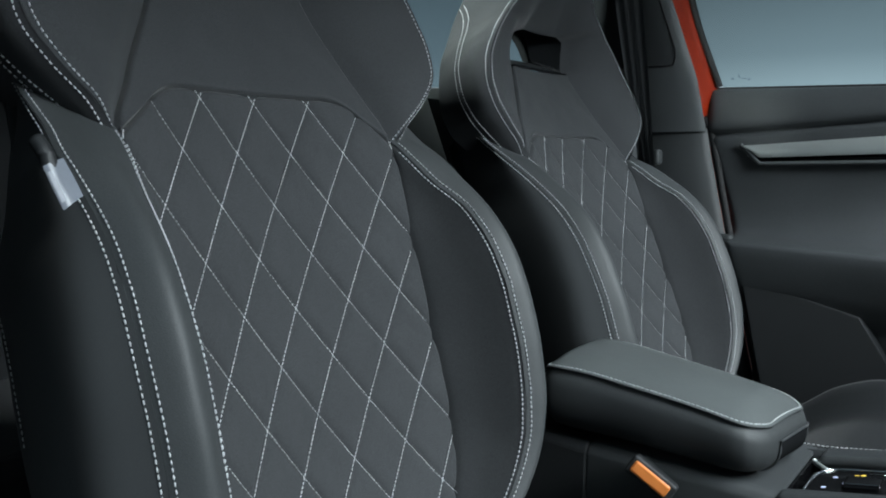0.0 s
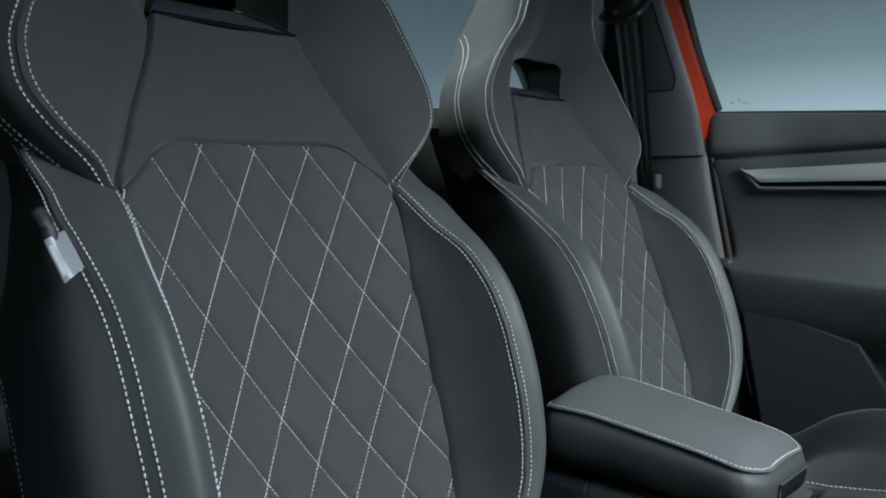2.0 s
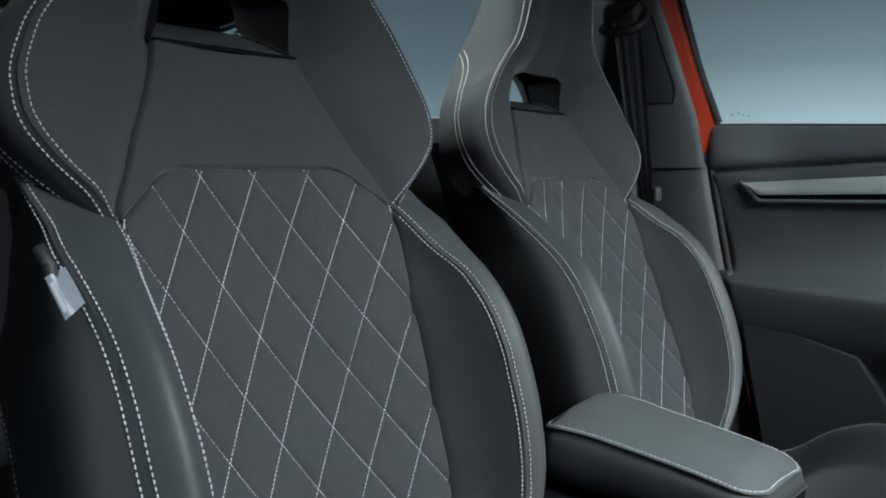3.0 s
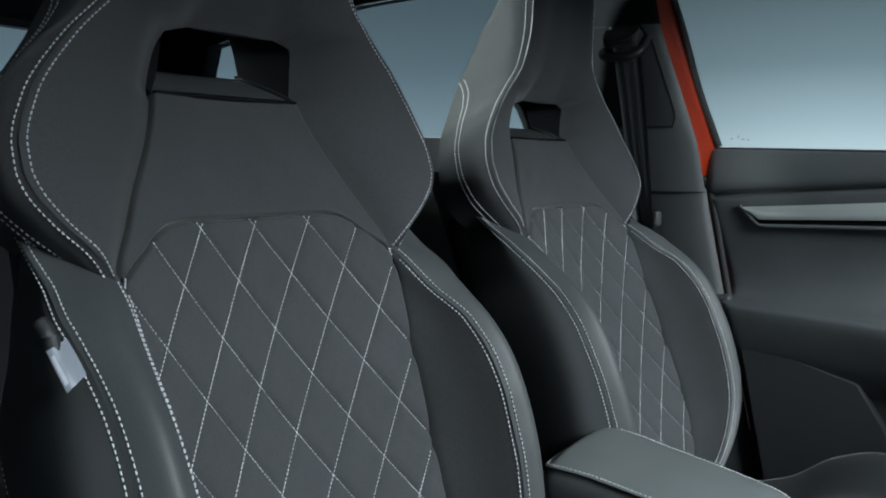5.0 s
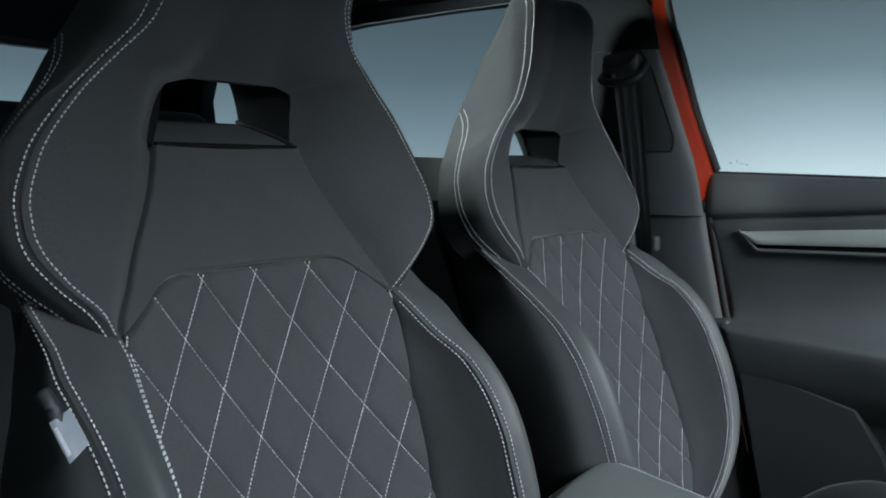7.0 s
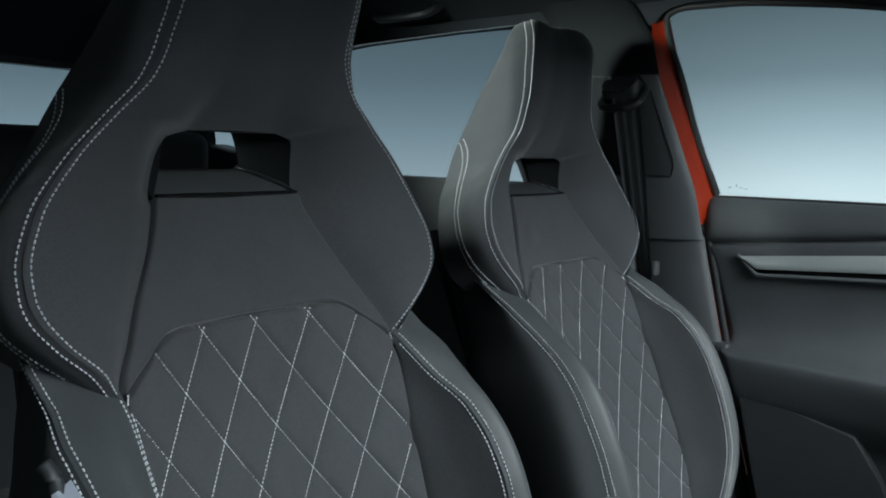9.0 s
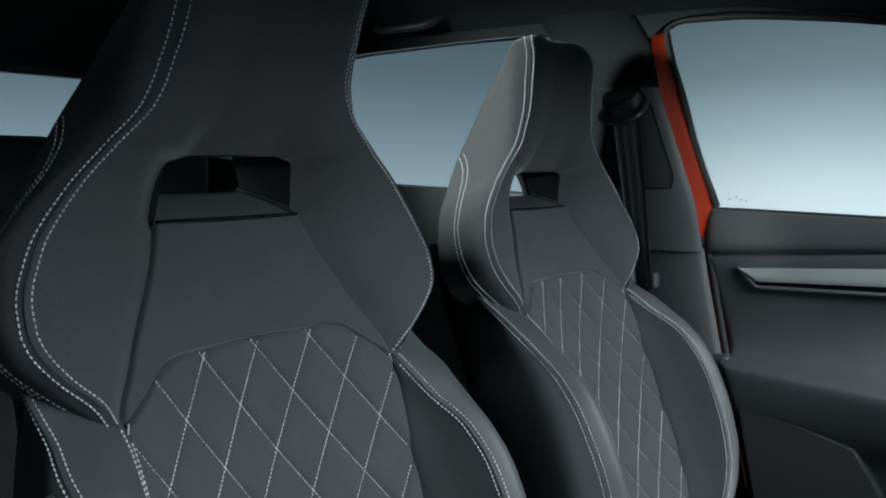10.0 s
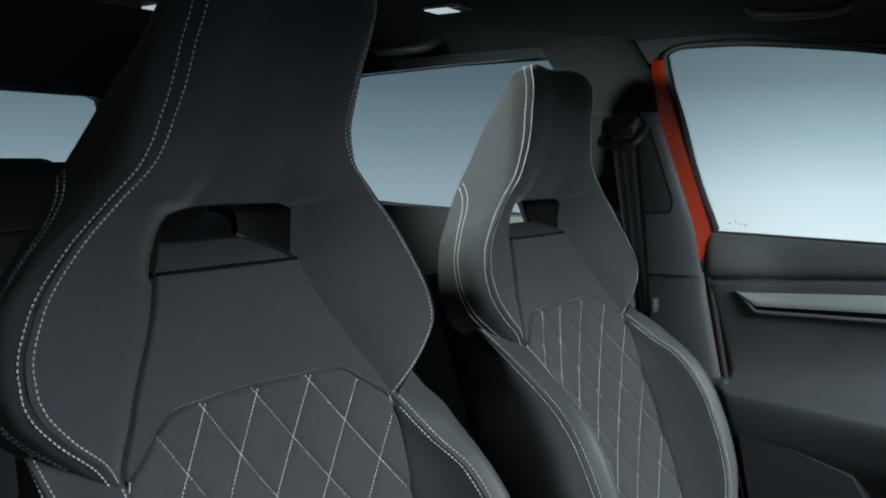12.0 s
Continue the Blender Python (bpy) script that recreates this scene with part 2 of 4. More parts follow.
def uneven_at(u, v, cell, height, seed):
    """The same by place: u and v in metres, cell the size of its waves."""
    coarse = np.random.default_rng(seed).uniform(-1, 1, (64, 64))
    p, q = (np.asarray(u) + 0.6) / cell, (np.asarray(v) + 0.6) / cell
    i, j = p.astype(int) % 63, q.astype(int) % 63
    a, b = p - np.floor(p), q - np.floor(q)
    a, b = a * a * (3 - 2 * a), b * b * (3 - 2 * b)
    return height * ((coarse[i, j] * (1 - a) + coarse[i + 1, j] * a) * (1 - b) + (coarse[i, j + 1] * (1 - a) + coarse[i + 1, j + 1] * a) * b)


def wavy(g, cells, height, seed):
    return g + grid_normals(g) * uneven(g.shape[:2], cells, height, seed)[..., None]


def grid_normals(g):
    du = np.gradient(g, axis=1)
    dv = np.gradient(g, axis=0)
    n = np.cross(du, dv)
    return n / np.maximum(np.linalg.norm(n, axis=2, keepdims=True), 1e-9)


def pinch(g, edges, depth=0.0022, reach=0.004):
    """Draws the named edges of a grid in along its normal, as a sewn seam does."""
    n = grid_normals(g)
    off = np.zeros(g.shape[:2])
    for e in edges:
        if e in ("u0", "u1"):
            ref = g[:, :1] if e == "u0" else g[:, -1:]
        else:
            ref = g[:1] if e == "v0" else g[-1:]
        off += np.exp(-(np.linalg.norm(g - ref, axis=2) / reach) ** 2)
    return g - n * off[..., None] * depth


def grid_mesh(name, g, mat, parent, label="", skip=None, flip=False):
    r, c = g.shape[:2]
    faces = []
    for i in range(r - 1):
        for j in range(c - 1):
            if skip is not None and skip(i, j):
                continue
            q = (i * c + j, i * c + j + 1, (i + 1) * c + j + 1, (i + 1) * c + j)
            faces.append(q[::-1] if flip else q)
    return mesh_object(name, g.reshape(-1, 3), faces, mat, parent, label)


def stitches(name, lines, parent, pitch=0.0042, fill=0.74, radius=0.00055, mat=None, label="", lift=0.0003):
    """Runs of thread along lines, each a pair of point and normal arrays: one short rounded thread a stitch."""
    verts, faces = [], []
    ring = 5
    for pts, nor in lines:
        d = np.r_[0, np.cumsum(np.linalg.norm(np.diff(pts, axis=0), axis=1))]
        count = int(d[-1] / pitch)
        if count < 1:
            continue
        for k in range(count):
            s0 = k * pitch + random.uniform(-0.05, 0.05) * pitch
            ss = [s0, s0 + 0.2 * pitch * fill, s0 + 0.8 * pitch * fill, s0 + pitch * fill]
            P = np.stack([np.interp(ss, d, pts[:, a]) for a in range(3)], axis=1)
            N = np.stack([np.interp(ss, d, nor[:, a]) for a in range(3)], axis=1)
            N /= np.maximum(np.linalg.norm(N, axis=1, keepdims=True), 1e-9)
            T = P[3] - P[0]
            T /= max(np.linalg.norm(T), 1e-9)
            base = len(verts)
            for q, (rr, up) in enumerate(((0.35, -0.2), (1.0, 0.8), (1.0, 0.8), (0.35, -0.2))):
                B = np.cross(T, N[q])
                for a in range(ring):
                    w = 2 * math.pi * a / ring
                    verts.append(P[q] + N[q] * (lift + up * radius * 0.6) + rr * radius * (math.cos(w) * B + math.sin(w) * N[q]))
            for q in range(3):
                for a in range(ring):
                    b2 = (a + 1) % ring
                    faces.append((base + q * ring + a, base + q * ring + b2, base + (q + 1) * ring + b2, base + (q + 1) * ring + a))
    return mesh_object(name, verts, faces, mat or THREAD, parent, label, kind="stuff")


def along(g, edge, dist):
    """The line at a distance from one edge of a grid, with its normals."""
    n = grid_normals(g)
    if edge == "u1":
        g, n = g[:, ::-1], n[:, ::-1]
    pts, nor = [], []
    for i in range(g.shape[0]):
        d = np.r_[0, np.cumsum(np.linalg.norm(np.diff(g[i], axis=0), axis=1))]
        pts.append([np.interp(dist, d, g[i, :, a]) for a in range(3)])
        nor.append([np.interp(dist, d, n[i, :, a]) for a in range(3)])
    return np.array(pts), np.array(nor)


def curve_tube(name, pts, radius, mat, parent, label="", sides=8):
    pts = np.array(pts, float)
    n = len(pts)
    verts, faces = [], []
    for i in range(n):
        t = pts[min(i + 1, n - 1)] - pts[max(i - 1, 0)]
        t /= np.linalg.norm(t)
        a = np.cross(t, (0, 0, 1.0)) if abs(t[2]) < 0.9 else np.cross(t, (1.0, 0, 0))
        a /= np.linalg.norm(a)
        b = np.cross(t, a)
        for q in range(sides):
            w = 2 * math.pi * q / sides
            verts.append(pts[i] + radius * (math.cos(w) * a + math.sin(w) * b))
    for i in range(n - 1):
        for q in range(sides):
            faces.append((i * sides + q, i * sides + (q + 1) % sides, (i + 1) * sides + (q + 1) % sides, (i + 1) * sides + q))
    faces.append(tuple(range(sides)))
    faces.append(tuple((n - 1) * sides + q for q in range(sides)))
    return mesh_object(name, verts, faces, mat, parent, label)


def smooth_path(pts, n=40):
    pts = np.array(pts, float)
    k = np.linspace(0, 1, len(pts))
    t = np.linspace(0, 1, n)
    return np.stack([tab(t, list(zip(k, pts[:, a]))) for a in range(3)], axis=1)


# ---- sports seat ----
FLOOR_Z = 0.20
NOTCH_Z = 0.93
SEAT_GROUP = "front seats"


def mirror(g):
    h = g[:, ::-1].copy()
    h[..., 0] *= -1
    return h


def half_widths(v):
    """Crease between centre panel and side, and its depth, along the whole backrest."""
    cu = tab(v, [(-0.5, 0.060), (-0.47, 0.100), (-0.44, 0.130), (-0.41, 0.150), (-0.36, 0.169), (-0.3, 0.176), (-0.1, 0.177), (0.0, 0.178), (0.05, 0.155), (0.176, 0.0945), (0.20, 0.0915), (0.222, 0.087), (0.233, 0.080), (0.238, 0.056), (0.30, 0.03), (0.48, 0.008)])
    cw = tab(v, [(-0.5, 0.022), (0.0, 0.022), (0.09, 0.010), (0.176, 0.003), (0.21, 0.015), (0.238, 0.036), (0.26, 0.054), (0.28, 0.070), (0.32, 0.098), (0.36, 0.117), (0.40, 0.130), (0.43, 0.137), (0.45, 0.137), (0.465, 0.131), (0.478, 0.116)])
    return cu, cw


def centre_depth(u, v):
    """Depth of the middle of the backrest: flat, dished a little towards its sides."""
    cu, cw = half_widths(v)
    f = np.clip(np.abs(u) / np.maximum(cu, 1e-4), 0, 1)
    return -0.004 + (cw + 0.004) * f ** 1.7


def panel_top(u):
    a = np.abs(u)
    return tab(a, [(0.0, 0.0520), (0.085, 0.0505), (0.108, 0.0475), (0.125, 0.040), (0.15, 0.0195), (0.178, -0.004)])


def sports_seat(name_label, at, recline, nod=0.0, cross_thread=0.00040):
    seat = empty("sports_seat", name_label, "car seat", SEAT_GROUP, at)
    sr, cr = math.sin(radians(recline)), math.cos(radians(recline))

    def place(g):
        g = g.copy()
        g[..., 2] += nod * np.clip(g[..., 1] - 0.305, 0, 1) * np.clip(g[..., 2] / 0.1, 0, 1)
        g[..., 1] = np.where(g[..., 1] > 0.36, 0.36 + (g[..., 1] - 0.36) * 0.72, g[..., 1])
        out = np.empty_like(g)
        out[..., 0] = g[..., 0]
        out[..., 1] = g[..., 1] * sr - g[..., 2] * cr
        out[..., 2] = g[..., 1] * cr + g[..., 2] * sr + NOTCH_Z - FLOOR_Z
        return out

    def uvw(u, v, w):
        return np.stack(np.broadcast_arrays(u, v, w), axis=-1).astype(float)

    # quilted centre panel
    nu, nv = 240, 360
    s = np.linspace(-1, 1, nu)[None, :]
    t = np.linspace(0, 1, nv)[:, None]
    bottom = -0.50
    u0 = s * 0.1775
    v = bottom + (panel_top(u0) - bottom) * t
    u = s * (half_widths(np.minimum(v, 0))[0])
    w = centre_depth(u, np.minimum(v, 0.0))
    w = np.where(v > 0, centre_depth(u, v), w)
    a = 0.107
    d1 = np.abs((v - 1.5 * u + 0.064 + a / 2) % a - a / 2) / 1.803
    d2 = np.abs((v + 1.5 * u + 0.064 + a / 2) % a - a / 2) / 1.803
    puff = 0.0050 * (1 - np.exp(-d1 / 0.0042)) * (1 - np.exp(-d2 / 0.0042))
    edge = np.minimum((1 - np.abs(s)) * 0.177, (1 - t) * 0.4)
    w = w + puff * (1 + uneven(w.shape, (22, 12), 0.16, 3) + uneven(w.shape, (60, 40), 0.06, 4)) - 0.006 * np.exp(-(edge / 0.0017) ** 2)
    panel = grid_mesh("centre_panel", place(uvw(u, v, w)), CLOTH, seat, "charcoal cloth quilted in diamonds")

    def centre_line(us, vs, raised):
        us, vs = np.asarray(us), np.asarray(vs)
        e = 0.002
        p = place(uvw(us, vs, centre_depth(us, vs) + raised))
        pu = place(uvw(us + e, vs, centre_depth(us + e, vs)))
        pv = place(uvw(us, vs + e, centre_depth(us, vs + e)))
        n = np.cross(pu - p, pv - p)
        return p, n / np.linalg.norm(n, axis=1, keepdims=True)

    for sign, thick, raised in ((1, 0.00056, 0.0006), (-1, cross_thread, 0.0001)):
        lines = []
        for k in range(-8, 8):
            us = np.linspace(-0.172, 0.172, 500)
            vs = -0.064 + a * k + sign * 1.5 * us
            ok = (vs < panel_top(us) - 0.001) & (vs > bottom)
            if ok.sum() > 12:
                lines.append(centre_line(us[ok], vs[ok], raised))
        stitches("quilt_stitching", lines, panel, pitch=0.0043, radius=thick, label="pale grey diamond quilting thread")

    # plain upper panel, from the quilt to the opening
    nu, nv = 170, 110
    s = np.linspace(-1, 1, nu)[None, :]
    t = np.linspace(0, 1, nv)[:, None]
    low = panel_top(s * 0.177)
    v = low + (0.176 - low) * t
    cu = half_widths(v)[0]
    u = s * (cu + (0.178 - cu) * (1 - s ** 6) * np.clip(1 - t / 0.6, 0, 1) ** 2)
    w = centre_depth(u, v) + 0.004 * np.sin(np.pi * np.clip(t, 0, 1)) * (1 - s ** 2)
    edge = (1 - np.abs(s)) * 0.13
    w = w + uneven(w.shape, (5, 9), 0.0007, 5) * np.sin(np.pi * t) + 0.0010 * np.exp(-((t * 0.13 - 0.004) / 0.003) ** 2) - 0.005 * np.exp(-(edge / 0.0020) ** 2) - 0.006 * np.exp(-(t * 0.13 / 0.0018) ** 2) - 0.010 * (np.abs(s) > 0.9999)
    grid_mesh("upper_panel", place(uvw(u, v, w)), SUEDE, seat, "plain charcoal suede panel")

    # head and wings: the front face with the opening left out
    v = np.r_[np.linspace(-0.008, 0.17, 46), np.linspace(0.176, 0.238, 24), np.linspace(0.242, 0.478, 54)]
    c2u = tab(v, [(-0.008, 0.179), (0.02, 0.203), (0.05, 0.236), (0.075, 0.2545), (0.09, 0.2585), (0.105, 0.2585), (0.15, 0.243), (0.20, 0.206), (0.235, 0.169), (0.27, 0.132), (0.30, 0.118), (0.33, 0.113), (0.38, 0.111), (0.42, 0.110), (0.44, 0.107), (0.455, 0.099), (0.468, 0.084), (0.478, 0.050)])
    c2w = tab(v, [(-0.008, 0.021), (0.03, 0.038), (0.08, 0.047), (0.15, 0.049), (0.20, 0.058), (0.235, 0.067), (0.27, 0.082), (0.32, 0.107), (0.36, 0.124), (0.40, 0.137), (0.43, 0.143), (0.45, 0.142), (0.465, 0.136), (0.478, 0.120)])
    cu, cw = half_widths(v)
    cu = np.minimum(cu, c2u * 0.985)
    k, mid = 16, 14
    f = np.linspace(0, 1, k)[None, :]
    wing_u = cu[:, None] + (c2u - cu)[:, None] * f
    belly = 0.010 * np.sin(np.pi * np.clip(f, 0, 1)) * np.clip((c2u - cu)[:, None] / 0.1, 0, 1)
    head = np.clip((v - 0.245) / 0.05, 0, 1)[:, None]
    wing_w = cw[:, None] + (c2w - cw)[:, None] * f ** (1.15 + 0.85 * head) + belly * (1 - head) + head * (0.038 * f ** 2 * (1 - f) - 0.005 * f ** 5)
    beside = wing_u - cu[:, None]
    valley = (np.exp(-(beside / 0.006) ** 2) * 0.001 + np.exp(-(beside / 0.020) ** 2) * 0.0068) * np.clip((0.185 - v) / 0.01, 0, 1)[:, None]

    def lip(side_way, up_way):
        reach = np.hypot(np.maximum(side_way, 0), np.maximum(up_way, 0))
        return 0.013 * np.exp(-(reach / 0.022) ** 2) * np.clip((v - 0.172) / 0.012, 0, 1)[:, None]
    above = (v - 0.238)[:, None]
    wing = uvw(wing_u, v[:, None], wing_w - valley - lip(beside, above))
    m = np.linspace(-1, 1, mid + 2)[None, 1:-1]
    mid_g = uvw(m * cu[:, None], v[:, None], cw[:, None] - 0.004 * (1 - m ** 2) * (v < 0.25)[:, None] - lip(0 * m, above))
    face = np.concatenate([mirror(wing), mid_g, wing], axis=1)
    face[..., 2] += uneven_at(face[..., 0], face[..., 1], 0.045, 0.0008, 6)
    face = place(face)
    open_rows = int(np.searchsorted(v, 0.2379))
    head_face = grid_mesh("headrest_face", pinch(face, ["u0", "u1"], 0.0009, 0.004), SUEDE, seat, "charcoal suede integrated headrest with an opening",
              skip=lambda i, j: i < open_rows and k - 1 <= j < k + mid)

    # outer side of head and wings, wrapped to the back
    def row(us, ws):
        return uvw(us, v, ws)
    D = row(tab(v, [(-0.008, 0.184), (0.02, 0.212), (0.05, 0.246), (0.075, 0.265), (0.10, 0.270), (0.15, 0.260), (0.20, 0.220), (0.235, 0.182), (0.27, 0.153), (0.31, 0.141), (0.36, 0.136), (0.41, 0.130), (0.44, 0.121), (0.46, 0.104), (0.478, 0.060)]),
            tab(v, [(-0.008, 0.008), (0.08, 0.020), (0.15, 0.016), (0.20, 0.026), (0.235, 0.036), (0.27, 0.054), (0.31, 0.072), (0.36, 0.090), (0.41, 0.101), (0.44, 0.107), (0.46, 0.110), (0.478, 0.108)]))
    E = row(tab(v, [(-0.008, 0.165), (0.03, 0.215), (0.075, 0.250), (0.11, 0.247), (0.18, 0.222), (0.24, 0.182), (0.28, 0.160), (0.32, 0.138), (0.36, 0.118), (0.40, 0.098), (0.43, 0.078), (0.46, 0.046), (0.478, 0.018)]),
            tab(v, [(-0.008, -0.045), (0.08, -0.058), (0.11, -0.062), (0.18, -0.058), (0.24, -0.046), (0.28, -0.028), (0.32, 0.0), (0.36, 0.026), (0.40, 0.046), (0.43, 0.058), (0.46, 0.074), (0.478, 0.094)]))
    C = row(c2u, c2w - 0.005 * head[:, 0])
    side = spline([C, D, E], 22)
    side_p = wavy(place(side), (18, 4), 0.0007, 7)
    side_l = wavy(place(mirror(side)), (18, 4), 0.0007, 8)
    grid_mesh("headrest_side", pinch(side_p, ["u0"], 0.0009, 0.004), SUEDE, seat)
    grid_mesh("headrest_side", pinch(side_l, ["u1"], 0.0009, 0.004), SUEDE, seat)

    # back of the head, with the same opening
    wb = tab(v, [(-0.008, -0.075), (0.18, -0.075), (0.24, -0.062), (0.28, -0.044), (0.32, -0.014), (0.36, 0.014), (0.40, 0.036), (0.43, 0.050), (0.46, 0.068), (0.478, 0.090)])
    f = np.linspace(0, 1, k)[None, :]
    hole = np.where((v > 0.19) & (v < 0.306), 0.122, cu)
    bu = E[:, None, 0] + (hole[:, None] - E[:, None, 0]) * f
    bu = np.where(hole[:, None] < E[:, None, 0], bu, E[:, None, 0] * (1 - 0.2 * f))
    bw = E[:, None, 2] + (wb[:, None] - E[:, None, 2]) * f
    back = uvw(bu, v[:, None], bw)
    inner_u = back[:, -1, 0]
    mid_b = uvw(-m * inner_u[:, None], v[:, None], wb[:, None])
    back_all = np.concatenate([back, mid_b, mirror(back)], axis=1)
    grid_mesh("headrest_back", place(back_all), BLACK_PLASTIC, seat, "black hard back of the headrest",
              skip=lambda i, j: 0.205 <= v[i] <= 0.300 and k - 1 <= j < k + mid)

    # lining of the opening: a frame drawn from the front lip to the back
    rows_o = [r for r in range(len(v)) if 0.1755 <= v[r] <= 0.2382]
    loop = [(cu[r], v[r], cw[r]) for r in rows_o] + [(-cu[r], v[r], cw[r]) for r in rows_o[::-1]]
    depth = np.linspace(0, 1, 9)
    ring_back = []
    for r in rows_o:
        up = (v[r] - 0.176) / 0.062
        ring_back.append((float(tab(up, [(0, 0.053), (0.7, 0.044), (0.9, 0.034), (1.0, 0.020)])), 0.2155 + float(tab(up, [(0, 0.0), (0.7, 0.038), (0.9, 0.052), (1.0, 0.056)])), -0.039 + 0.012 * up))
    ring_back += [(-a_, b_, c_) for a_, b_, c_ in ring_back[::-1]]
    tun = np.zeros((len(loop) + 1, 9, 3))
    for i, (pu, pv, pw) in enumerate(loop + loop[:1]):
        qu, qv, qw = ring_back[i % len(loop)]
        bend = np.clip(depth / 0.75, 0, 1)
        flare = np.clip((depth - 0.75) / 0.25, 0, 1)
        sunk = 0.013 * min(1.0, max(0.0, (pv - 0.172) / 0.012))
        tun[i, :, 0] = pu + (qu - pu) * bend ** 0.9 + 1.1 * qu * flare
        tun[i, :, 1] = pv + (qv - pv) * bend ** 0.8 + (qv - 0.24) * 0.9 * flare
        tun[i, :, 2] = pw - sunk - 0.0005 + (qw - pw + sunk) * bend - 0.045 * flare
    # matt black walls carry the shade of the opening in their colour
    lining = auto_smooth(grid_mesh("opening_wall", place(tun[:-1]), RECESS_SHADE, seat, "lining of the headrest opening, its shade put in as matt black"), 40)
    shelf = tun[-2][None] + (tun[-1] - tun[-2])[None] * np.linspace(0, 1, 12)[:, None, None]
    grid_mesh("opening_ledge", place(shelf), LEDGE_GREY, lining, "satin dark grey ledge in the headrest opening, lightened for its reflection")
    corner_line = tun[0][:, [0, 1, 2]] + np.array((-0.0025, 0.0025, 0))
    cl = np.array([place(q[None, None])[0, 0] for q in corner_line])
    curve_tube("opening_corner", cl, 0.0022, TRIM_BLACK, lining, sides=10)
    run = np.linspace(-0.092, 0.092, 30)
    bar = np.zeros((30, 7, 3))
    for j, ang in enumerate(np.linspace(0, 2 * math.pi, 7)):
        bar[:, j, 0] = run
        bar[:, j, 1] = 0.178 + 0.0022 * math.cos(ang)
        bar[:, j, 2] = 0.000 + 0.003 * math.sin(ang)
    grid_mesh("opening_lip", place(bar), GLOSS_BLACK, lining)

    head_v = v
    # backrest below the notches: inner face, band, outer side
    v = np.linspace(-0.50, 0.075, 96)
    crease = uvw(tab(v, [(-0.5, 0.060), (-0.47, 0.100), (-0.44, 0.130), (-0.41, 0.150), (-0.36, 0.169), (-0.3, 0.176), (-0.1, 0.177), (0.0, 0.178), (0.03, 0.165), (0.075, 0.15)]), v,
                 tab(v, [(-0.5, 0.019), (0.0, 0.019), (0.03, -0.012), (0.075, -0.035)]))
    s1 = uvw(tab(v, [(-0.5, 0.075), (-0.47, 0.118), (-0.44, 0.150), (-0.41, 0.175), (-0.38, 0.192), (-0.35, 0.2015), (-0.30, 0.2065), (-0.25, 0.208), (-0.157, 0.208), (-0.1, 0.204), (-0.055, 0.191), (-0.02, 0.1825), (0.0, 0.179), (0.03, 0.170), (0.075, 0.155)]), v,
             tab(v, [(-0.5, 0.030), (-0.47, 0.052), (-0.44, 0.070), (-0.41, 0.083), (-0.38, 0.0935), (-0.35, 0.102), (-0.30, 0.1105), (-0.25, 0.1145), (-0.2, 0.1145), (-0.157, 0.109), (-0.1, 0.089), (-0.055, 0.057), (-0.02, 0.036), (0.0, 0.022), (0.03, -0.008), (0.075, -0.03)]))
    s2 = uvw(tab(v, [(-0.5, 0.092), (-0.47, 0.140), (-0.44, 0.177), (-0.41, 0.205), (-0.38, 0.224), (-0.35, 0.235), (-0.30, 0.244), (-0.2, 0.247), (-0.17, 0.2465), (-0.111, 0.2425), (-0.073, 0.241), (-0.042, 0.241), (-0.014, 0.243), (0.03, 0.243), (0.075, 0.240)]), v,
             tab(v, [(-0.5, 0.018), (-0.47, 0.040), (-0.44, 0.058), (-0.41, 0.071), (-0.38, 0.0815), (-0.35, 0.090), (-0.30, 0.099), (-0.235, 0.104), (-0.17, 0.100), (-0.111, 0.084), (-0.073, 0.065), (-0.042, 0.047), (-0.014, 0.030), (0.03, 0.0), (0.075, -0.03)]))
    s3 = uvw(tab(v, [(-0.5, 0.105), (-0.47, 0.155), (-0.44, 0.198), (-0.41, 0.230), (-0.37, 0.258), (-0.33, 0.273), (-0.27, 0.283), (-0.2, 0.282), (-0.12, 0.270), (-0.06, 0.252), (0.0, 0.242), (0.03, 0.236), (0.075, 0.228)]), v,
             s2[:, 2] - tab(v, [(-0.5, 0.044), (-0.1, 0.032), (0.0, 0.020), (0.075, 0.012)]))
    fuller = np.clip(-v / 0.03, 0, 1)
    s2[:, 0] += 0.008 * fuller
    s2[:, 2] += 0.004 * fuller
    s3[:, 0] += 0.008 * fuller
    s4 = uvw(tab(v, [(-0.5, 0.14), (-0.41, 0.21), (-0.3, 0.256), (-0.12, 0.255), (-0.04, 0.232), (0.0, 0.222), (0.075, 0.200)]), v,
             tab(v, [(-0.5, -0.07), (-0.1, -0.080), (0.0, -0.078), (0.075, -0.07)]))
    s5 = uvw(tab(v, [(-0.5, 0.12), (-0.41, 0.17), (-0.3, 0.185), (-0.1, 0.185), (0.075, 0.18)]), v, np.full_like(v, -0.112))
    mid_in = (crease + s1) / 2
    mid_in[:, 0] += 0.006 * np.clip(-v / 0.1, 0, 1) - 0.004
    mid_in[:, 2] -= 0.004
    inner = spline([crease, mid_in, s1], 14)
    crest = (s1 + s2) / 2
    crest[:, 2] += 0.012 * np.clip((0.01 - v) / 0.05, 0, 1) + 0.004
    band = spline([s1, crest, s2], 14)
    outer = spline([s2, s3, s4, s5], 24)
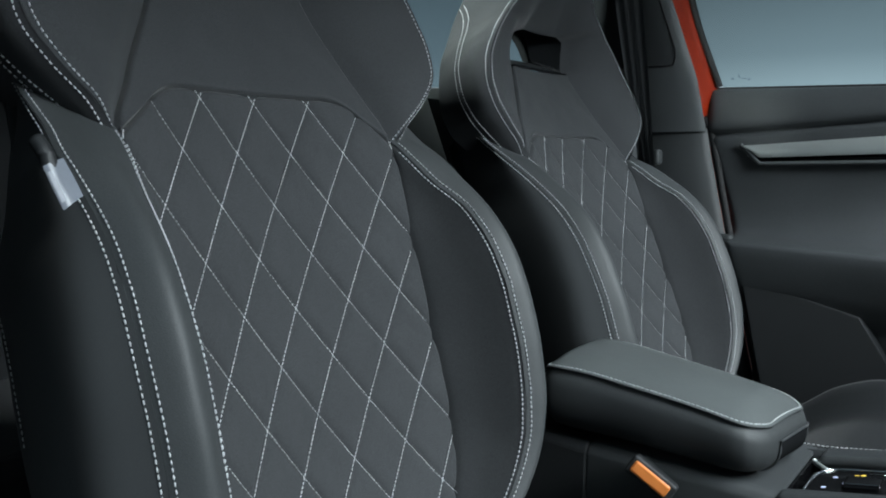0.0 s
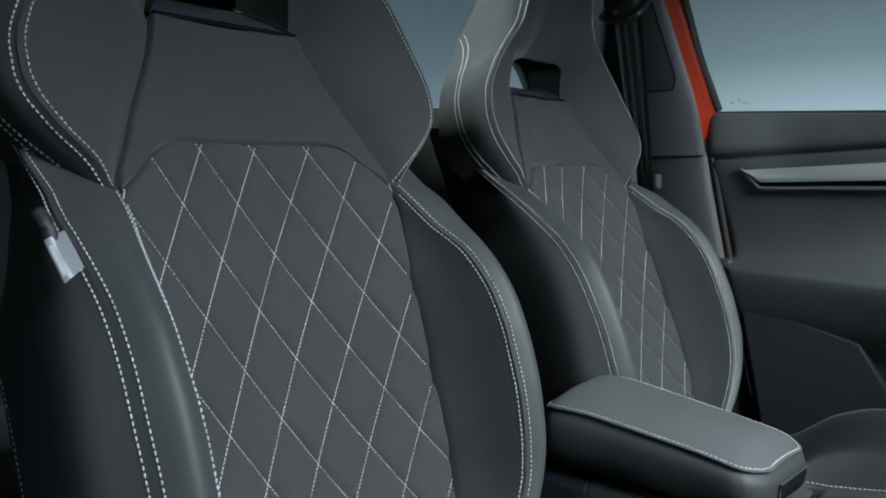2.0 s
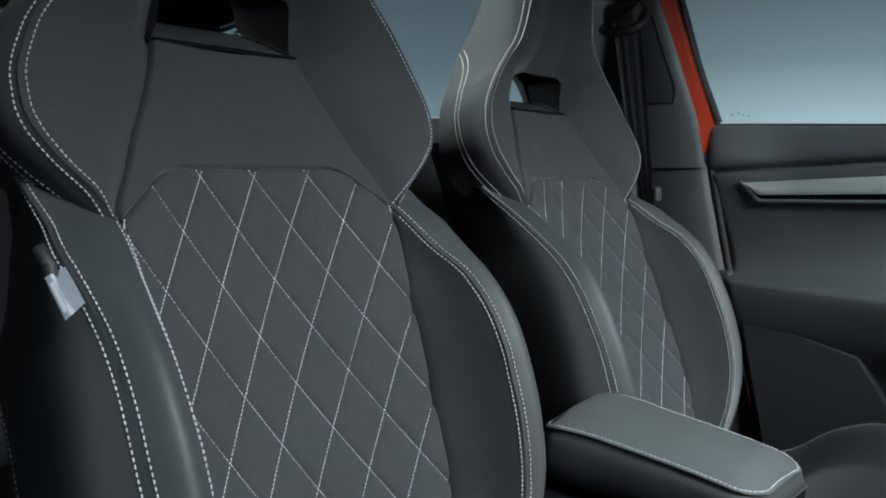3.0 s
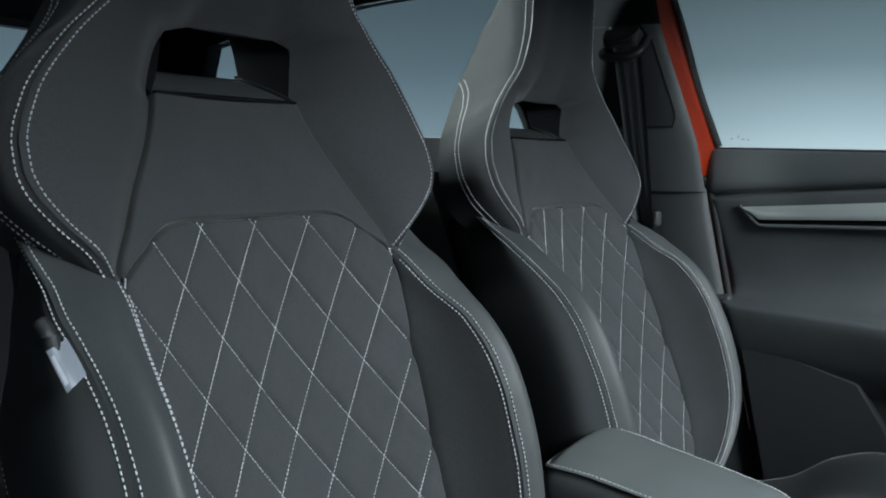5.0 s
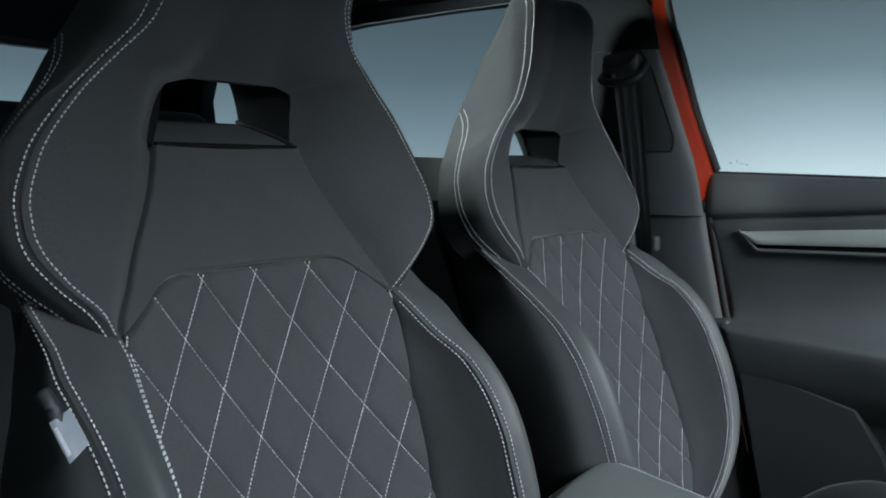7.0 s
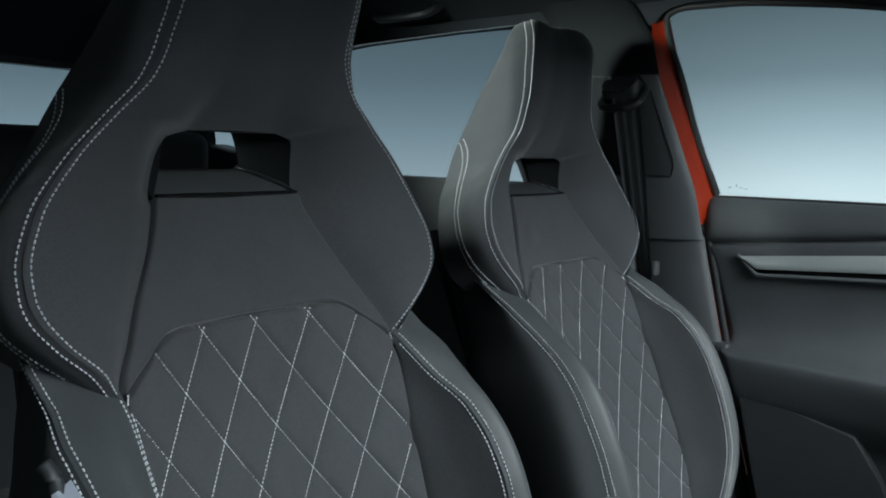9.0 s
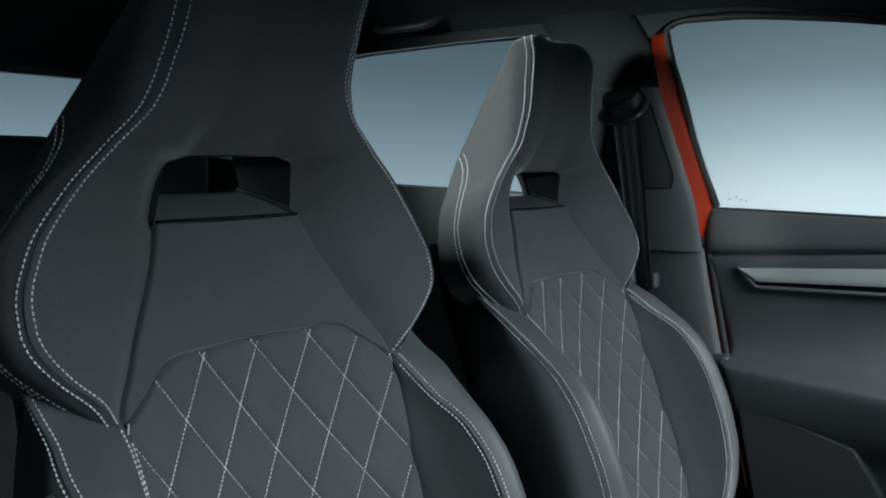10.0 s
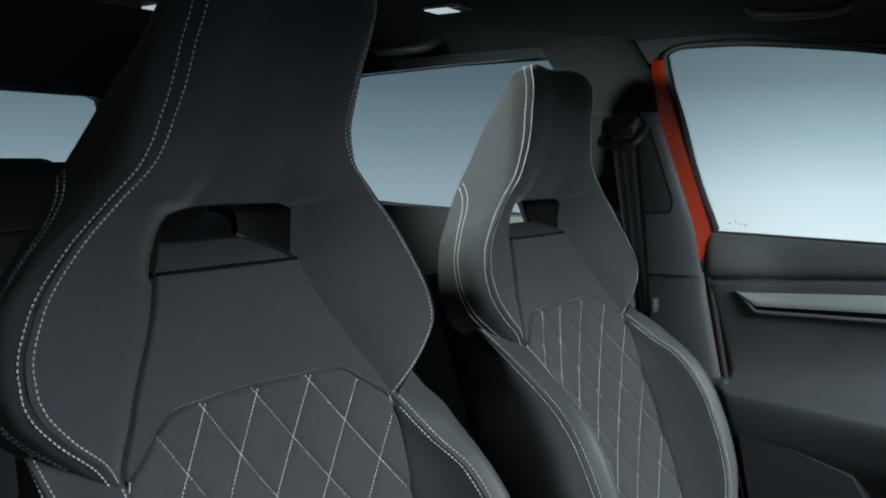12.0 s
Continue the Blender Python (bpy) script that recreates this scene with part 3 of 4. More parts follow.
    for flip in (False, True):
        def pl(g):
            return place(mirror(g) if flip else g)
        first, last = ("u1", "u0") if flip else ("u0", "u1")
        gi, gb, go = wavy(pl(inner), (16, 3), 0.0006, 9), wavy(pl(band), (20, 2), 0.0005, 10), wavy(pl(outer), (14, 6), 0.0006, 11)
        grid_mesh("bolster_insert", pinch(gi, [first, last], 0.0018, 0.004), SUEDE, seat, "charcoal suede bolster face")
        band_ob = grid_mesh("bolster_band", pinch(gb, [first, last], 0.0011, 0.003), LEATHER, seat, "charcoal leather band over the bolster")
        side_ob = grid_mesh("bolster_side", pinch(go, [first], 0.0009, 0.003), DARK_CLOTH, seat, "black cloth outer side")
        keep = v <= 0.004
        keep_o = v <= 0.074

        def cut(line, ok):
            return line[0][ok], line[1][ok]
        seam_in = [cut(along(gb, first, 0.0055), keep)]
        seam_in.append(cut(along(gi, last, 0.0045), v <= -0.006))
        stitches("inner_seam_stitching", seam_in, band_ob, pitch=0.0052, fill=0.68, radius=0.00074, mat=SEAM_THREAD, label="pale grey seam thread")
        seam_out = [cut(along(go, first, 0.005), keep_o)] + ([cut(along(gb, last, 0.005), keep_o)] if flip else [])
        stitches("outer_seam_stitching", seam_out, band_ob, pitch=0.0052, fill=0.68, radius=0.00074, mat=SEAM_THREAD, label="pale grey seam thread")
        rear_edge = cut(along(go, first, 0.172), (v > -0.24) & (v < -0.01))
        stitches("rear_seam_stitching", [rear_edge], side_ob, pitch=0.0052, fill=0.66, radius=0.0006, mat=SEAM_THREAD, label="pale grey seam thread")
        gs = side_l if flip else side_p
        gf = face[:, :k] if flip else face[:, -k:]
        top = slice(1, -2)
        wing_seam = [along(gs[top], first, 0.0068), along(gf[top], last, 0.0060)]
        stitches("headrest_seam_stitching", wing_seam, head_face, pitch=0.0052, fill=0.68, radius=0.00074, mat=SEAM_THREAD, label="pale grey seam thread")
        # the outer seam goes on up the side of the wing to its back edge
        ok = (head_v > 0.0) & (head_v < 0.288)
        reach = np.linalg.norm(np.diff(gs, axis=1), axis=2).sum(axis=1)
        share = tab(head_v, [(0.0, 0.42), (0.10, 0.50), (0.15, 0.53), (0.20, 0.61), (0.25, 0.74), (0.275, 0.88), (0.288, 0.99)])
        second = []
        for gap in (-0.005, 0.005):
            pts, nor = [], []
            for r in np.nonzero(ok)[0]:
                p_, n_ = along(gs[r:r + 2], first, share[r] * reach[r] + gap)
                pts.append(p_[0])
                nor.append(n_[0])
            second.append((np.array(pts), np.array(nor)))
        stitches("side_seam_stitching", second, head_face, pitch=0.0052, fill=0.68, radius=0.00074, mat=SEAM_THREAD, label="pale grey seam thread")

    # bar tacks where wing, shoulder and quilt meet
    for sx in (-1, 1):
        us = sx * np.linspace(0.1760, 0.1735, 8)
        vs = np.linspace(-0.008, 0.002, 8)
        tack = place(uvw(us, vs, np.full(8, 0.0205)))
        stitches("bar_tack", [(tack, np.tile((0, -0.96, 0.27), (8, 1)))], panel, pitch=0.0032, fill=0.95, radius=0.0007, label="white bar tack at the notch")

    # core between shoulders and headrest
    core_v = np.linspace(-0.14, 0.15, 16)
    ang = np.linspace(0, 2 * math.pi, 41)
    half = tab(core_v, [(-0.14, 0.235), (0.0, 0.228), (0.08, 0.222), (0.15, 0.19)])
    cu_ = np.sign(np.cos(ang)) * np.abs(np.cos(ang)) ** 0.35
    sw_ = np.sign(np.sin(ang)) * np.abs(np.sin(ang)) ** 0.5
    core = uvw(half[:, None] * cu_[None, :], core_v[:, None], -0.046 + 0.040 * sw_[None, :])
    grid_mesh("backrest_core", place(core)[:, ::-1], DARK_CLOTH, seat, "black cloth behind the headrest wings")

    # back shell of the lower backrest
    vb = np.linspace(-0.50, 0.16, 30)
    fu = np.linspace(1, -1, 24)[None, :]
    shell = uvw(fu * 0.20, vb[:, None], -0.111 - 0.02 * (1 - fu ** 2) * np.clip((0.16 - vb[:, None]) / 0.2, 0, 1))
    grid_mesh("back_shell", place(shell), BLACK_PLASTIC, seat, "black moulded back shell")

    # cushion: a dished pad between two raised bolsters
    nx, ny = 48, 40
    xs = np.linspace(-1, 1, nx)[None, :]
    ys = np.linspace(0, 1, ny)[:, None]
    back_y = -0.50 * sr - 0.012
    yy = back_y + 0.05 - 0.56 * ys
    width = 0.262 - 0.06 * np.clip((0.40 - ys) / 0.35, 0, 1) - 0.03 * np.clip((ys - 0.8) / 0.2, 0, 1) ** 2
    base = tab(yy, [(-0.80, 0.300), (-0.62, 0.318), (-0.47, 0.318), (-0.40, 0.298), (-0.32, 0.248), (-0.22, 0.225), (-0.10, 0.22)])
    ridge = np.exp(-((np.abs(xs) - 0.86) / 0.13) ** 2)
    zz = base + 0.055 * ridge - 0.10 * np.clip((np.abs(xs) - 0.90) / 0.10, 0, 1) ** 2
    zz = zz - 0.10 * np.clip((ys - 0.86) / 0.14, 0, 1) ** 2
    top_g = np.stack(np.broadcast_arrays(xs * width, yy, zz), axis=-1)[:, ::-1]
    ring = np.concatenate([top_g[0], top_g[1:, -1], top_g[-1, -2::-1], top_g[-2:0:-1, 0]])
    verts = list(top_g.reshape(-1, 3))
    faces = []
    for i in range(ny - 1):
        for j in range(nx - 1):
            faces.append((i * nx + j, i * nx + j + 1, (i + 1) * nx + j + 1, (i + 1) * nx + j))
    b0 = len(verts)
    for p in ring:
        verts.append(p)
    for p in ring:
        verts.append((p[0] * 0.96, p[1], 0.12))
    n = len(ring)
    for q in range(n):
        faces.append((b0 + q, b0 + (q + 1) % n, b0 + n + (q + 1) % n, b0 + n + q))
    faces.append(tuple(b0 + n + q for q in range(n)))
    cushion = mesh_object("cushion", verts, faces, CUSHION_SUEDE, seat, "charcoal suede seat cushion with raised bolsters")
    ridge_j = [int(np.argmin(np.abs(top_g[0, :, 0] - sx * 0.86 * 0.262))) for sx in (1, -1)]
    gn = grid_normals(top_g)
    gn = gn * np.sign(gn[..., 2:3])
    stitches("cushion_stitching", [(top_g[2:, j], gn[2:, j]) for j in ridge_j], cushion, pitch=0.005, radius=0.0004, mat=SEAM_THREAD)
    for sx in (-0.2, 0.2):
        part("seat_rail", bevel_box(sx - 0.02, sx + 0.02, back_y - 0.45, back_y + 0.1, 0.0, 0.125, 0.004), BLACK_PLASTIC, seat, "black steel seat rail")

    return seat


sports_seat("charcoal sports seat with diamond-quilted cloth, white stitching and integrated headrest",
                        pose(0.635, 0.648, FLOOR_Z, 0, 0, -2.25), 15.6, nod=0.30)
sports_seat("charcoal sports seat with diamond quilting beside the far door, reclined further",
                     pose(1.3830, 0.6636, FLOOR_Z - 0.015, 0, 0, -2.7), 21.5, cross_thread=0.00022)


# ---- the car round the seats ----
# studio round the car
ground = part("ground", bevel_box(-40, 40, -40, 40, -0.35, -0.15, 0), STUDIO_FLOOR, None)
tagged(ground, "plain grey studio floor under the car", "floor", kind="structure")
_n = 96
_v, _f = [], []
for _i in range(_n):
    _a = 2 * math.pi * _i / _n
    for _z in (-0.15, 0.5, 1.5, 2.5, 3.5, 4.5, 6.0):
        _v.append((1.0 + 7 * math.cos(_a), 0.6 + 7 * math.sin(_a), _z))
for _i in range(_n):
    for _k in range(6):
        _f.append((_i * 7 + _k, ((_i + 1) % _n) * 7 + _k, ((_i + 1) % _n) * 7 + _k + 1, _i * 7 + _k + 1))
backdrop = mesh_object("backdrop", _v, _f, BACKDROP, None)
tagged(backdrop, "pale blue-grey studio backdrop round the car, glowing in place of lamps", "backdrop", kind="structure")

# floor pan, tunnel sides and bulkheads
floor = part("floor", bevel_box(0.27, 1.76, -0.95, 2.3, 0.12, 0.20, 0.005), CARPET, None)
tagged(floor, "black carpeted car floor", "floor", kind="structure")
boot = part("wall_rear", bevel_box(0.26, 1.76, 2.18, 2.24, 0.2, 1.17, 0.01), BLACK_PLASTIC, None)
tagged(boot, "black tailgate lining below the rear window", "car body", kind="structure")
dash = part("wall_front", bevel_box(0.26, 1.76, -0.72, -0.45, 0.2, 0.98, 0.05, 4), SOFT_PLASTIC, None)
tagged(dash, "black soft-touch dashboard", "dashboard", kind="structure")

# roof lining: a gently crowned sheet, turned down at its sides
nx, ny = 40, 40
rx = np.linspace(0.33, 1.685, nx)[None, :]
ry = np.linspace(-0.30, 2.16, ny)[:, None]
rf = (rx - 1.008) / 0.677
crown = 1.505 - 0.075 * np.abs(rf) ** 5 - 0.028 * np.clip((0.5 - ry) / 0.8, 0, 1) ** 2 - 0.10 * np.clip((ry - 1.35) / 0.8, 0, 1) ** 2
roof_g = np.stack(np.broadcast_arrays(rx, ry, crown), axis=-1)
_r = list(roof_g.reshape(-1, 3)) + [p + np.array((0, 0, 0.05)) for p in roof_g.reshape(-1, 3)]
_f = []
for i in range(ny - 1):
    for j in range(nx - 1):
        q = (i * nx + j, i * nx + j + 1, (i + 1) * nx + j + 1, (i + 1) * nx + j)
        _f += [q[::-1], tuple(a + nx * ny for a in q)]
ceiling = mesh_object("ceiling", _r, _f, HEADLINER, None)
tagged(ceiling, "black fabric headliner of the car", "headliner", kind="structure")


def slope_x(z):
    """Inner face of the far side above the belt: it leans in towards the roof."""
    return float(np.interp(z, [1.06, 1.43], [1.795, 1.672]))


def rear_x(z):
    """The same behind the pillar, where the side leans less."""
    return float(np.interp(z, [1.09, 1.43], [1.722, 1.660]))


def side_slab(name, poly, thick, mat, parent, label="", r=0.004, out=0.0, slope_x=slope_x):
    """A plate on the leaning side, its outline given in y and z."""
    bm = bmesh.new()
    a = [bm.verts.new((slope_x(z) + out, y, z)) for y, z in poly]
    b = [bm.verts.new((slope_x(z) + out + thick, y, z)) for y, z in poly]
    k = len(poly)
    bm.faces.new(a)
    bm.faces.new(b)
    for i in range(k):
        bm.faces.new((a[i], a[(i + 1) % k], b[(i + 1) % k], b[i]))
    if r:
        bmesh.ops.bevel(bm, geom=list(bm.edges), offset=r, segments=2, affect="EDGES", clamp_overlap=True)
    return part(name, bm, mat, parent, label)


# far front door
door = empty("car_door", "dark grey front door with a metal trim strip and closed window", "car door")
# panel profile: x and z at the rear edge, with the rise and the spread a metre further forward
prof = [(1.800, 1.0675, -0.03, 0.03), (1.788, 1.0690, -0.03, 0.03), (1.778, 1.0655, -0.03, 0.03), (1.770, 1.050, -0.03, 0.04), (1.762, 1.025, 0.0, 0.05), (1.758, 1.000, 0.05, 0.06), (1.7585, 0.988, 0.065, 0.06), (1.763, 0.980, 0.065, 0.06),
        (1.773, 0.977, 0.065, 0.06), (1.774, 0.972, 0.065, 0.06), (1.765, 0.970, 0.065, 0.06), (1.763, 0.964, 0.065, 0.06), (1.768, 0.945, 0.05, 0.06), (1.776, 0.905, 0.0, 0.07), (1.784, 0.860, 0.0, 0.07), (1.788, 0.820, 0.0, 0.06), (1.787, 0.795, -0.02, 0.02),
        (1.782, 0.781, -0.04, -0.02), (1.770, 0.774, -0.05, -0.04), (1.745, 0.770, -0.05, -0.06), (1.722, 0.767, -0.05, -0.06), (1.715, 0.7655, -0.05, -0.06), (1.7115, 0.763, -0.05, -0.06), (1.710, 0.758, -0.05, -0.06), (1.7105, 0.742, -0.05, -0.06), (1.712, 0.72, -0.06, -0.04), (1.718, 0.69, -0.08, -0.02), (1.728, 0.66, -0.1, 0.0), (1.752, 0.635, -0.1, 0.0), (1.758, 0.60, 0.0, 0.0), (1.758, 0.30, 0.0, 0.0)]
ys = np.r_[np.linspace(0.0, 0.02, 5), np.linspace(0.03, 1.0, 26)]
dg = np.zeros((len(prof), len(ys), 3))
for j, fwd in enumerate(ys):
    edge = 0.016 * max(0.0, 1 - fwd / 0.02) ** 2
    for i, (x, z, rise, spread) in enumerate(prof):
        rear = 0.5525 + 0.24 * (min(z, 1.03) - 1.03) + 0.010 * min(1.0, max(0.0, (1.02 - z) / 0.03))
        dg[i, j] = (x + spread * fwd + edge, rear - fwd, z + rise * fwd)
grid_mesh("panel", dg[::-1][:, ::-1], DOOR_PLASTIC, door, "dark grey soft-touch door panel", flip=True)

# trim strip and its rim
n = 60
f = np.linspace(0.0, 0.9, n)
strip = np.zeros((11, n, 3))
shade_g = np.zeros((11, n, 3))
rim = []
for j, q in enumerate(f):
    y = 0.474 - q
    top = 0.954 + 0.055 * q
    bot = top - min(0.003 + 1.05 * q, 0.0355) - 0.045 * q
    x = 1.7625 + 0.062 * q
    rim.append((x + 0.0035, y, bot - 0.001))
    for i in range(11):
        r = i / 10
        turn = -0.5 + 1.55 * r
        strip[i, j] = (x - 0.0035 + 0.018 * (1 - math.cos(turn)), y, bot + (top - bot) * (0.30 + 0.70 * (math.sin(turn) + 0.479) / 1.347))
        shade_g[i, j] = (x - 0.0003 + 0.010 * math.sin(math.pi * r) + 0.002 * (1 - r), y, bot + (top - bot) * 0.30 * r)
trim = grid_mesh("trim_strip", strip, SATIN, door, "satin graphite metal trim strip", flip=True)
# lower part made black for the shade under the curved metal
grid_mesh("trim_shade", shade_g, GLOSS_BLACK, trim, "glossy black lower part, standing for the trim strip's shaded underside", flip=True)
curve_tube("trim_rim", np.array([(1.7645, 0.480, 0.956)] + rim), 0.0040, PILLAR_PLASTIC, trim, "dark rim under the trim strip")

# lower map-pocket plate
pocket = prism([(0.462, 0.700), (0.246, 0.637), (0.20, 0.558), (0.10, 0.30), (0.38, 0.30)], "x", 1.720, 1.760, 0.003)
part("pocket_panel", pocket, BLACK_PLASTIC, door, "black lower pocket panel")

# window: glass, seal and frame
glass_edge = [(0.529, 1.074), (0.561, 1.186), (0.583, 1.297), (0.604, 1.390), (0.604, 1.414), (0.592, 1.427), (0.560, 1.4325), (0.478, 1.4315), (0.33, 1.417), (0.231, 1.403), (0.0, 1.345), (-0.25, 1.25), (-0.45, 1.12), (-0.47, 1.048), (0.229, 1.060)]
pane = side_slab("window_pane", glass_edge, 0.004, GLASS, door, "clear side window", 0, out=0.012)
pane.visible_shadow = False
outline = np.array([(slope_x(z) + 0.006, y, z) for y, z in glass_edge[:13]])
curve_tube("window_seal", smooth_path(outline + np.array((-0.006, 0.003, 0.0)), 90), 0.0065, RUBBER, door, "black rubber window seal")
curve_tube("sill_seal", smooth_path([(1.7985, 0.545, 1.0665), (1.804, 0.3, 1.0595), (1.812, 0.0, 1.0505), (1.822, -0.42, 1.038)], 30), 0.0068, RUBBER, door, "black rubber sill seal")
# small etched mark in the glass corner
bm = bmesh.new()
for (y, z, a, b) in [(0.508, 1.089, 0.006, 0.004), (0.495, 1.093, 0.003, 0.007), (0.486, 1.088, 0.008, 0.0025), (0.476, 1.086, 0.004, 0.004)]:
    bevel_box(slope_x(z) + 0.0095, slope_x(z) + 0.0105, y - a / 2, y + a / 2, z - b / 2, z + b / 2, 0, bm=bm)
part("etched_mark", bm, ETCH, door, "small grey etched mark")

# far B pillar: painted body, trim above and below, belt
body_side = empty("b_pillar", "orange painted door pillar with dark grey inner trim", "car pillar")
inner = [(1.664, 0.632, 1.44), (1.656, 0.628, 1.383), (1.666, 0.616, 1.296), (1.686, 0.595, 1.22), (1.726, 0.561, 1.086), (1.745, 0.556, 1.03), (1.775, 0.562, 0.981), (1.782, 0.522, 0.782), (1.79, 0.460, 0.50)]
outer_edge = [(slope_x(z) + 0.016, y + 0.004, z) for y, z in ((0.610, 1.44), (0.602, 1.404), (0.588, 1.297), (0.563, 1.186), (0.536, 1.071), (0.533, 1.02))] + [(1.84, 0.535, 0.981), (1.84, 0.495, 0.782), (1.84, 0.43, 0.50)]
g = spline([np.array(inner), np.array(inner) * 0.5 + np.array(outer_edge) * 0.5, np.array(outer_edge), np.array(outer_edge) + np.array((0.02, 0.08, 0))], 13)
part("pillar_body", prism([(0.36, 0.28), (0.62, 0.28), (0.64, 1.0), (0.50, 1.0)], "x", 1.845, 1.875, 0.004), BLACK_PLASTIC, body_side, "black body behind the door edge")
grid_mesh("painted_pillar", g[::-1], ORANGE, body_side, "glossy orange body paint")
# seal sized to cover the paint where the door gap lies in shade
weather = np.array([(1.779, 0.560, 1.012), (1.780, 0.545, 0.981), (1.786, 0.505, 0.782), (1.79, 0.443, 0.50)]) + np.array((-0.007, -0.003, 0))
curve_tube("shaded_gap_seal", smooth_path(weather, 40), 0.0078, RUBBER, body_side, "black rubber door seal, sized to stand in for the gap's shade")


def trim_sheet(name, rows, mat, label, thick=0.0):
    """Rows from top to bottom: z and a list of x, y from the front edge to the back."""
    g = np.array([[(x, y, z) for x, y in cols] for z, cols in rows], float)
    ob = grid_mesh(name, g, mat, body_side, label)
    return auto_smooth(ob, 50)


def pillar_cols(z, x, y_front):
    return [(x + 0.010, y_front + 0.012), (x + 0.004, y_front + 0.003), (x - 0.001, y_front), (x - 0.006, y_front + 0.003), (x - 0.012, y_front + 0.014), (x - 0.020, y_front + 0.04),
            (x - 0.024, y_front + 0.09), (x - 0.020, y_front + 0.16), (x + 0.0, y_front + 0.20), (x + 0.05, y_front + 0.215)]


zs = np.linspace(1.308, 0.983, 14)
# top of the trim coloured black where little light reaches it
trim_sheet("pillar_top", [(z, pillar_cols(z, float(np.interp(z, [1.30, 1.38, 1.50], [1.668, 1.656, 1.640])), float(np.interp(z, [1.296, 1.383, 1.44, 1.50], [0.613, 0.627, 0.66, 0.70])))) for z in np.linspace(1.50, 1.308, 10)], PILLAR_SHADE, "pillar top under the roof, blackened to stand for shade")
trim_sheet("upper_trim", [(z, pillar_cols(z, float(np.interp(z, [0.98, 1.09, 1.22, 1.30, 1.38], [1.758, 1.728, 1.688, 1.668, 1.656])), float(np.interp(z, [0.98, 1.086, 1.22, 1.296, 1.383, 1.44], [0.546, 0.558, 0.592, 0.613, 0.627, 0.66])))) for z in zs], PILLAR_PLASTIC, "dark grey upper pillar trim")
zs = np.linspace(0.99, 0.30, 14)
trim_sheet("lower_trim", [(z, pillar_cols(z, 1.757 + 0.008, float(np.interp(z, [0.3, 0.5, 0.782, 0.98], [0.40, 0.444, 0.506, 0.547])))) for z in zs], SOFT_PLASTIC, "dark grey lower pillar trim")

part("trim_foot", bevel_box(1.744, 1.775, 0.487, 0.535, 0.60, 0.778, 0.008, 3), SOFT_PLASTIC, body_side, "dark grey flared foot of the pillar trim")
# recessed cover beside the belt guide, following the trim
def trim_x(z, dy):
    x = float(np.interp(z, [0.98, 1.09, 1.22, 1.30, 1.38], [1.758, 1.728, 1.688, 1.668, 1.656]))
    return x + float(np.interp(dy, [0.0, 0.003, 0.014, 0.04, 0.09, 0.16, 0.20, 0.215], [-0.001, -0.006, -0.012, -0.020, -0.024, -0.020, 0.0, 0.05]))


def trim_front(z):
    return float(np.interp(z, [0.98, 1.086, 1.22, 1.296, 1.383, 1.44], [0.546, 0.558, 0.592, 0.613, 0.627, 0.66]))


cover = np.zeros((14, 12, 3))
for i in range(14):
    z = 1.112 + 0.196 * i / 13
    y0 = trim_front(z) + 0.021 + 0.007 * max(0, i - 11) + (0.014 if i == 0 else 0.004 if i == 1 else 0.0)
    y1 = trim_front(z) + 0.208
    for j in range(12):
        y = y0 + (y1 - y0) * j / 11
        cover[i, j] = (trim_x(z, y - trim_front(z)) - 0.0022, y, z)
grid_mesh("belt_cover", cover[:, :5][:, ::-1], SOFT_PLASTIC, body_side, "black recessed belt cover", flip=True)
# black sheet in place of the shade in the belt recess
grid_mesh("belt_slot", cover[:, 4:][:, ::-1], PILLAR_SHADE, body_side, "slot behind the belt, its shade put in as black", flip=True)
rim_line = np.concatenate([cover[0, ::-1], cover[:, 0], cover[-1]])
curve_tube("cover_gap", rim_line, 0.0018, RUBBER, body_side, "thin edge of the belt cover", sides=6)

belt = empty("seat_belt", "black three-point seat belt hanging at the door pillar", "seat belt")
bm = bevel_box(1.612, 1.655, 0.641, 0.716, 1.262, 1.300, 0.014, 4)
part("belt_guide", bm, SOFT_PLASTIC, belt, "black plastic height-adjuster guide")
curve_tube("guide_loop", smooth_path([(1.640, 0.718, 1.262), (1.612, 0.712, 1.249), (1.604, 0.690, 1.243), (1.604, 0.660, 1.243), (1.612, 0.640, 1.250), (1.626, 0.633, 1.264), (1.640, 0.632, 1.280)], 30), 0.008, TRIM_BLACK, belt, "glossy black guide loop")
curve_tube("guide_slot", smooth_path([(1.606, 0.705, 1.278), (1.603, 0.68, 1.272), (1.606, 0.652, 1.280), (1.616, 0.640, 1.296)], 20), 0.004, TRIM_BLACK, belt)
wb_ = np.zeros((26, 9, 3))
for i in range(26):
    q = i / 25
    half = 0.027 - 0.010 * q ** 2
    cy = 0.663 - 0.036 * q
    for j in range(9):
        r = -1 + j / 4
        wb_[i, j] = (1.616 + 0.034 * q + 0.0025 * math.cos(r * 9) + 0.008 * q * r, cy + half * r, 1.262 - 0.36 * q)
grid_mesh("webbing", wb_[:, ::-1], WEBBING, belt, "black woven belt webbing")
part("anchor_bolt", bevel_box(1.642, 1.666, 0.602, 0.615, 0.916, 0.946, 0.006, 4), SOFT_PLASTIC, belt, "grey anchor cap")

